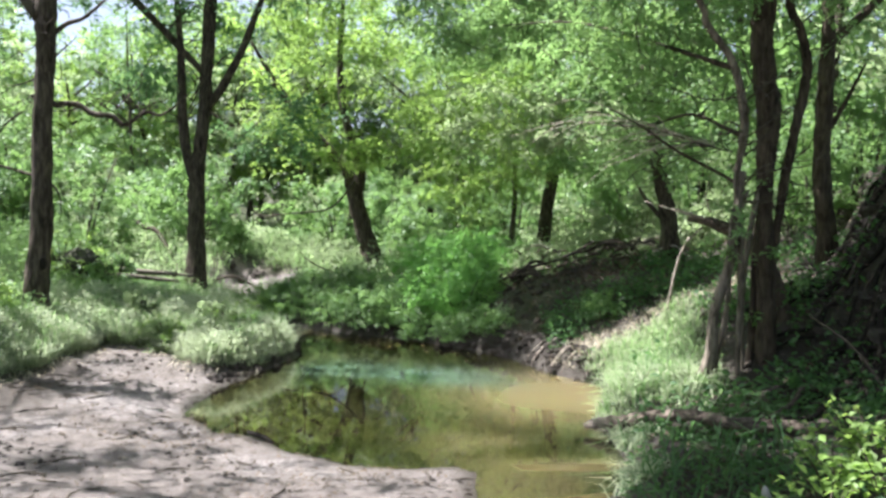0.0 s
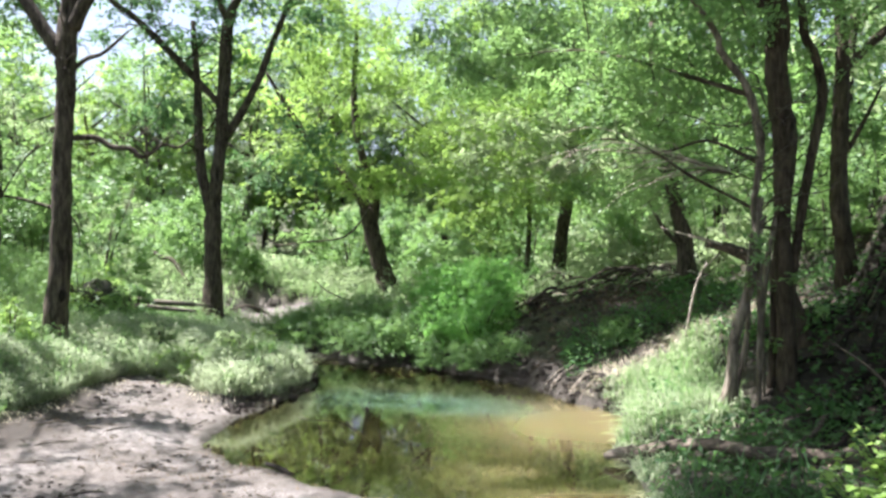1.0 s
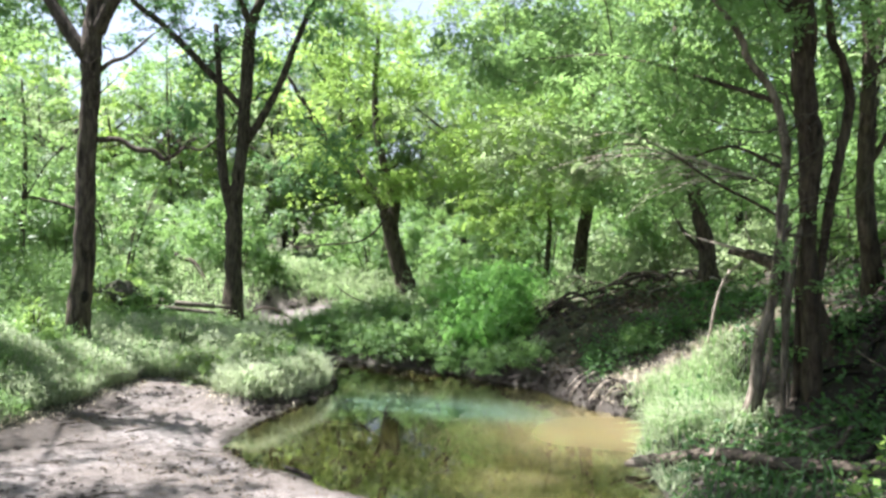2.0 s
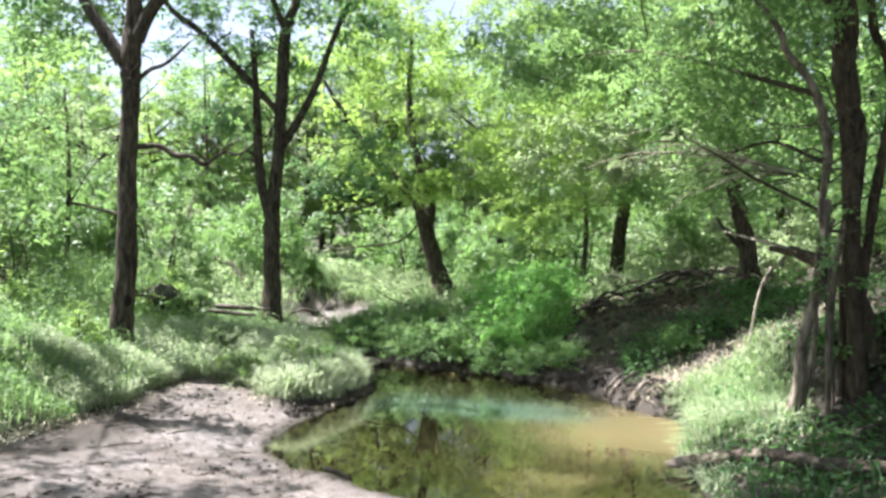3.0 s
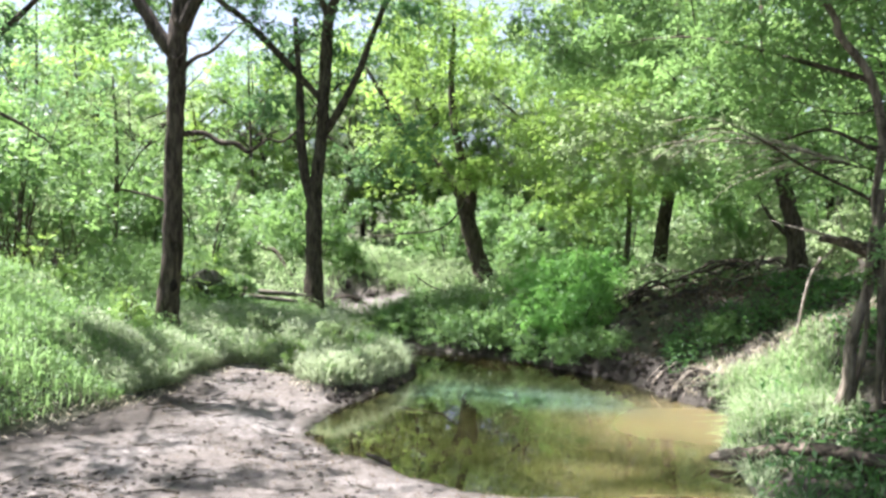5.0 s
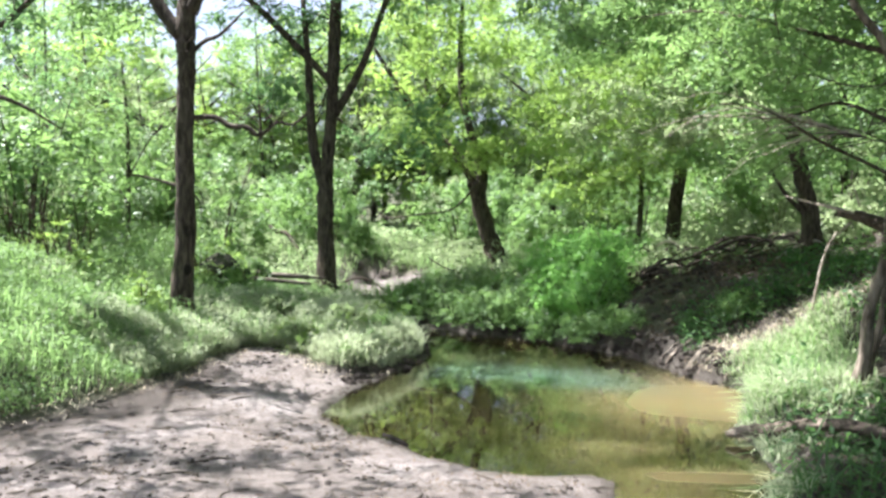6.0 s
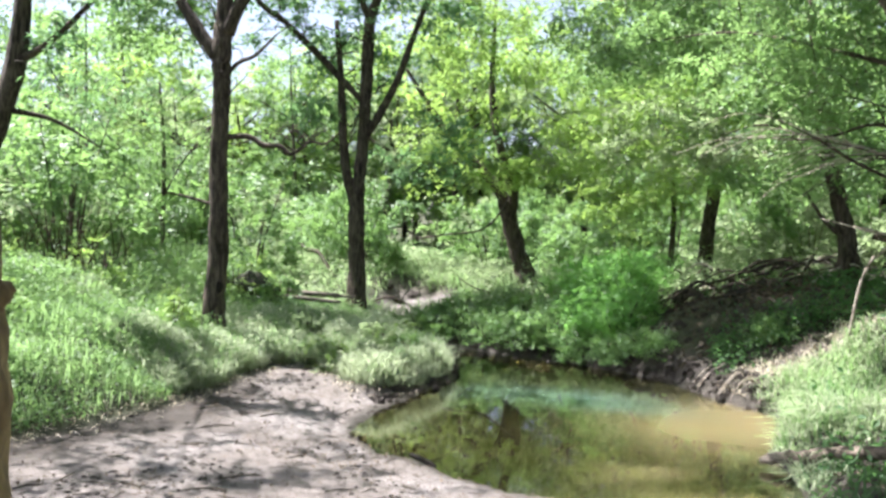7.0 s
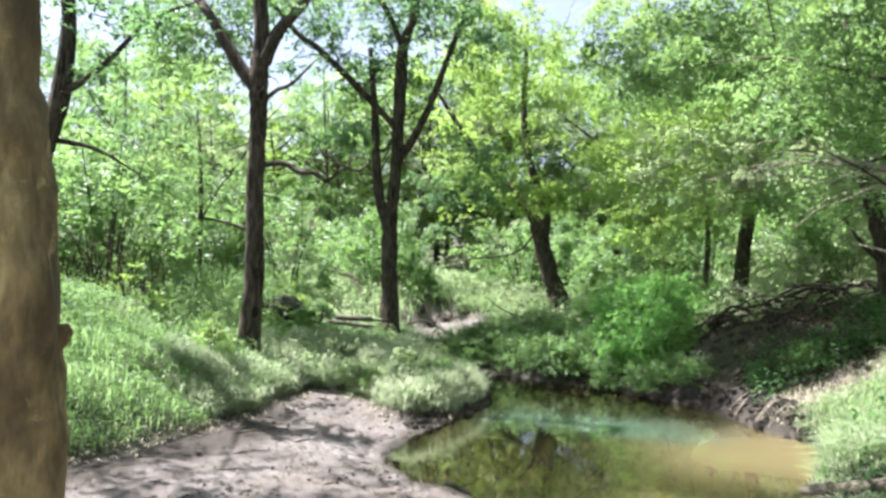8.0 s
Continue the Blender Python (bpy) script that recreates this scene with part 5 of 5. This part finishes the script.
part("stub", limb([(-1.345, 1.62, 1.645, 0.05), (-1.322, 1.64, 1.665, 0.036), (-1.303, 1.658, 1.682, 0.024), (-1.292, 1.668, 1.69, 0.013)], 10, 4, 0.15, 5), BARK_SMOOTH, near_tree.children[0], "dark broken stub")

# litter on the sand
wood("stick", "short dark stick at the pool's edge", [(-1.44, 6.12, 0.075, 0.016), (-1.33, 6.06, 0.06, 0.02), (-1.22, 5.99, 0.03, 0.017)], WOOD_BLACK, "stick", 8)
sticks = []
for k in range(4):
    ln = 0.1 + 0.05 * k
    sticks.append(wood("twig", "small dry twig on the sand", [(-ln / 2, 0, 0.004, 0.005), (0, 0.015, 0.008, 0.006), (ln / 2, -0.01, 0.004, 0.003)], TWIG if k % 2 else DRIFT, "twig", 6, 0.1, k, "twigs on the sand"))
spots = [p for p in sown(900, (-4.4, 0.3, 4.2, 8.4), rng, lambda p, q: (q[5] < -0.1) & (q[4] > 0.1))][:70]
for k, p in enumerate(spots):
    m = Matrix.LocRotScale((p[0], p[1], p[2] + 0.012), Euler((0, 0, rng.uniform(0, 6.28))), (1, 1, 1))
    if k < len(sticks):
        sticks[k].matrix_basis = m
    else:
        copy_thing(sticks[k % 4], m)
at = sown(15000, (-4.8, 0.4, 3.8, 9.4), rng, lambda p, q: (q[5] < 0.1) * (q[4] > 0.03) * (0.25 + 0.75 * ease(wave(p, 2.5, 37) + 0.5 * wave(p, 7.0, 38), -0.1, 0.6)))
at[:, 2] += 0.012
solo("leaf_litter", leaves(at, 0.026, rng, 0.6, 0.0, 0.25), LITTER, "scattered dead leaves on the sand", "leaf litter", kind="stuff", smooth=False)
at = sown(2600, (-4.6, 0.4, 3.8, 9.0), rng, lambda p, q: (q[5] < 0.1) & (q[4] > 0.0) & (ease(wave(p, 3, 15), -0.2, 0.5) > 0.3))
small = [(ball_v[::1] * (rng.uniform(0.008, 0.03), rng.uniform(0.008, 0.03), rng.uniform(0.006, 0.018)) + p + (0, 0, 0.008), ball_f) for p in at[:330]]
solo("clods", joined(small), GROUND, "small clods of dried mud on the sand", "clods", kind="stuff")

# sunlit sapling with broad leaves beside the log
LEAF_ONE = mesh_of("leaf", leaves(np.zeros((1, 3)), 0.075, np.random.default_rng(5), 0.62, 0.1, 0.2), LEAF_LIGHT, False)


def sapling(x, y, tall, n, seed, label):
    r = np.random.default_rng(seed)
    top = thing("sapling", on_land(x, y), label, "sapling", "saplings by the log")
    for k in range(5):
        a, out = r.uniform(0, 6.28), tall * r.uniform(0.3, 0.7)
        p = [(0, 0, -0.05, 0.008), (math.cos(a) * out * 0.4, math.sin(a) * out * 0.4, tall * 0.55, 0.005), (math.cos(a) * out, math.sin(a) * out, tall * r.uniform(0.7, 1.0), 0.002)]
        stem = part("stem", limb(np.array(p) + (*top.location, 0), 5, 4, 0.05, k), TWIG, top)
        line = spline(p, 8)
        for j in range(n // 5):
            q = line[r.integers(5, len(line))]
            ob = new("leaf", LEAF_ONE)
            ob.parent = stem
            s1 = r.uniform(0.7, 1.3)
            ob.matrix_basis = Matrix.LocRotScale(Vector(q[:3] + r.normal(size=3) * 0.025), Euler((r.normal() * 0.4, r.normal() * 0.4, r.uniform(0, 6.28))), (s1, s1, s1))
    return top


for k, (x, y, h0, n) in enumerate([(2.15, 4.3, 0.42, 90), (2.4, 4.5, 0.48, 100), (2.3, 4.1, 0.4, 90), (2.6, 4.8, 0.42, 80), (2.0, 4.05, 0.3, 60), (1.7, 4.1, 0.22, 30)]):
    sapling(x, y, h0, n, 80 + k, "bright green broad-leaved sapling beside the log")

stone = ball_v.copy()
stone = np.sign(stone) * np.abs(stone) ** 0.6 * (0.05, 0.04, 0.09)
stone[:, 0] = stone[:, 0] * (1 - 0.8 * ease(stone[:, 2], -0.05, 0.09)) - 0.02 * ease(stone[:, 2], -0.05, 0.09)
M_STONE, t, b = material("pale grey stone")
t.links.new(ramp(t, noise_of(t, 40, 6, 0.7), [(0.3, (0.16, 0.155, 0.15)), (0.7, (0.3, 0.29, 0.28))]), b.inputs["Base Color"])
b.inputs["Roughness"].default_value = 0.85
bump(t, b, noise_of(t, 90, 5, 0.6), 0.4, 0.01)
M_STONE_MOSSY, t, b = material("mossy earth")
t.links.new(ramp(t, noise_of(t, 14, 6, 0.7), [(0.3, (0.02, 0.018, 0.012)), (0.55, (0.05, 0.05, 0.03)), (0.75, (0.09, 0.1, 0.055))]), b.inputs["Base Color"])
b.inputs["Roughness"].default_value = 0.95
bump(t, b, noise_of(t, 30, 6, 0.7), 0.8, 0.04)
solo("stone", (stone + (1.76, 4.2, height(1.76, 4.2) + 0.12), ball_f), M_STONE, "pale grey upright stone among the weeds", "stone", smooth=False)

mound = ball_v * (1 + 0.25 * np.sin(ball_v @ (3.1, 2.2, 1.4)) * np.sin(ball_v @ (1.2, 4.1, 2.7)))[:, None] * (0.42, 0.3, 0.3)
solo("earth_mound", (mound + (-5.2, 11.5, height(-5.2, 11.5) + 0.24), ball_f), M_STONE_MOSSY, "dark mossy hump of earth behind the trunk", "mound")

# crumbled earth along the cut banks
rng = np.random.default_rng(91)


def crumbs(line, n, spread, low, high, lift):
    """Lumps of broken earth strewn along a polyline."""
    q = np.array(line, float)
    out = []
    for k in range(n):
        i = rng.integers(0, len(q) - 1)
        p = q[i] + (q[i + 1] - q[i]) * rng.uniform(0, 1) + rng.normal(size=2) * spread
        r = rng.uniform(low, high) * np.array((1, rng.uniform(0.6, 1), rng.uniform(0.5, 0.9)))
        lump = 1 + 0.4 * np.sin(ball_v @ rng.normal(size=3) * 3 + k) * np.sin(ball_v @ rng.normal(size=3) * 5) + rng.normal(size=len(ball_v)) * 0.16
        out.append((ball_v * lump[:, None] * r + (*p, height(*p) + rng.uniform(0, lift)), ball_f))
    return joined(out)


solo("earth_clods", crumbs([(0.6, 10.15), (1.02, 9.5), (1.3, 9.0), (1.68, 8.4)], 130, 0.09, 0.015, 0.06, 0.03), GROUND, "crumbled earth and clods on the cut bank", "clods", kind="stuff", smooth=False)
solo("earth_clods", crumbs([(-1.2, 11.65), (-0.3, 10.95), (0.55, 10.15)], 40, 0.08, 0.03, 0.08, 0.02), GROUND, "crumbled dark earth at the far waterline", "clods", kind="stuff", smooth=False)
solo("earth_clods", crumbs([(-2.25, 8.1), (-2.05, 8.7), (-1.75, 9.6), (-1.85, 10.3)], 50, 0.07, 0.02, 0.06, 0.02), GROUND, "crumbled dark earth under the grassy corner", "clods", kind="stuff", smooth=False)
solo("earth_clods", crumbs([(-4.5, 5.2), (-4.4, 5.7), (-4.25, 6.3), (-4.02, 7.0), (-3.87, 7.8), (-3.75, 8.5), (-3.3, 8.75), (-2.75, 8.4)], 60, 0.22, 0.008, 0.03, 0.004), GROUND, "crumbled dark earth where the grass ends", "clods", kind="stuff", smooth=False)
solo("earth_clods", crumbs([(3.35, 5.2), (3.5, 6.4), (3.65, 7.4), (3.95, 8.3), (4.6, 8.9)], 220, 0.2, 0.025, 0.085, 0.04), GROUND, "dark lumps of earth on the eroded high bank", "clods", kind="stuff", smooth=False)
solo("earth_clods", crumbs([(-4.45, 16.1), (-4.0, 16.6), (-3.7, 16.6)], 9, 0.1, 0.06, 0.14, 0.1), GROUND, "dark undercut earth at the end of the wash", "clods", kind="stuff", smooth=False)
solo("earth_clods", crumbs([(0.9, 10.4), (1.3, 11.0), (1.6, 11.8), (2.2, 12.3)], 90, 0.35, 0.02, 0.07, 0.01), GROUND, "dark clods strewn over the bare far slope", "clods", kind="stuff", smooth=False)
at = sown(7000, (1.2, 3.4, 8.2, 9.8), rng, lambda p, q: (q[4] > 0.1) * np.exp(-((p[:, 1] - 8.85 - 0.3 * (p[:, 0] - 1.6)) / 0.2) ** 2))
solo("dry_grass", blades(at, 0.1, rng, 1.4, 0.004), STRAW, "flattened dry straw on the bank top", "dry grass", kind="stuff", smooth=False)
for k in range(9):
    y0 = rng.uniform(8.4, 9.5)
    x0 = np.interp(y0, [8.3, 8.93, 9.46], [1.62, 1.22, 0.99])
    hang = limb([(*on_land(x0 + 0.3, y0 + 0.1, 0.02), 0.008), (*on_land(x0 + 0.15, y0, 0.05), 0.007), (x0 + 0.02, y0 - 0.05, 0.1, 0.005), (x0 - 0.02, y0 - 0.1, 0.0, 0.002)], 5, 5, 0.1, k)
    solo("root", hang, BARK_PALE, "thin pale root hanging down the cut bank", "root", "roots on the cut bank")

# bare branchlets on the nearer trunks
rng = np.random.default_rng(95)


def branchlets(top, at, spread, n, r0, mat):
    """Thin forked dead twigs that grow from a trunk, as parts of it."""
    trunk = top.children[0]
    for k in range(n):
        u = rng.uniform(0, 1)
        s0 = np.array(at[0]) * (1 - u) + np.array(at[1]) * u
        way = rng.normal(size=3) * spread + np.array((0, 0, 0.15))
        rows = [(*s0, r0), (*(s0 + way * 0.35 + rng.normal(size=3) * 0.03), r0 * 0.8), (*(s0 + way * 0.7 + rng.normal(size=3) * 0.06), r0 * 0.55), (*(s0 + way), r0 * 0.2)]
        fork = s0 + way * 0.55
        tine = [(*fork, r0 * 0.5), (*(fork + way * 0.25 + rng.normal(size=3) * 0.08), r0 * 0.35), (*(fork + way * 0.4 + rng.normal(size=3) * 0.15), r0 * 0.15)]
        part("branchlet", joined([limb(rows, 5, 4, 0.08, k), limb(tine, 4, 3, 0.05, k)]), mat, trunk)


branchlets(stem_tree, ((2.55, 6.85, 1.7), (2.5, 6.8, 3.1)), (0.35, 0.3, 0.2), 20, 0.009, TWIG)
branchlets(stem_tree, ((2.9, 6.95, 1.6), (3.0, 6.95, 3.0)), (0.25, 0.2, 0.2), 10, 0.008, TWIG)
branchlets(hollow_tree, ((-4.6, 9.45, 2.7), (-4.58, 9.45, 4.4)), (0.4, 0.3, 0.2), 12, 0.012, BARK_DARK)
branchlets(twin_tree, ((-4.2, 13.15, 3.0), (-3.8, 13.2, 5.2)), (0.5, 0.4, 0.25), 14, 0.014, BARK_DARK)
branchlets(hollow_tree, ((-4.3, 9.58, 2.98), (-3.3, 9.62, 2.88)), (0.22, 0.2, 0.16), 16, 0.009, BARK_DARK)
branchlets(twin_tree, ((-4.25, 13.1, 4.35), (-5.4, 13.0, 5.5)), (0.4, 0.3, 0.25), 10, 0.014, BARK_DARK)
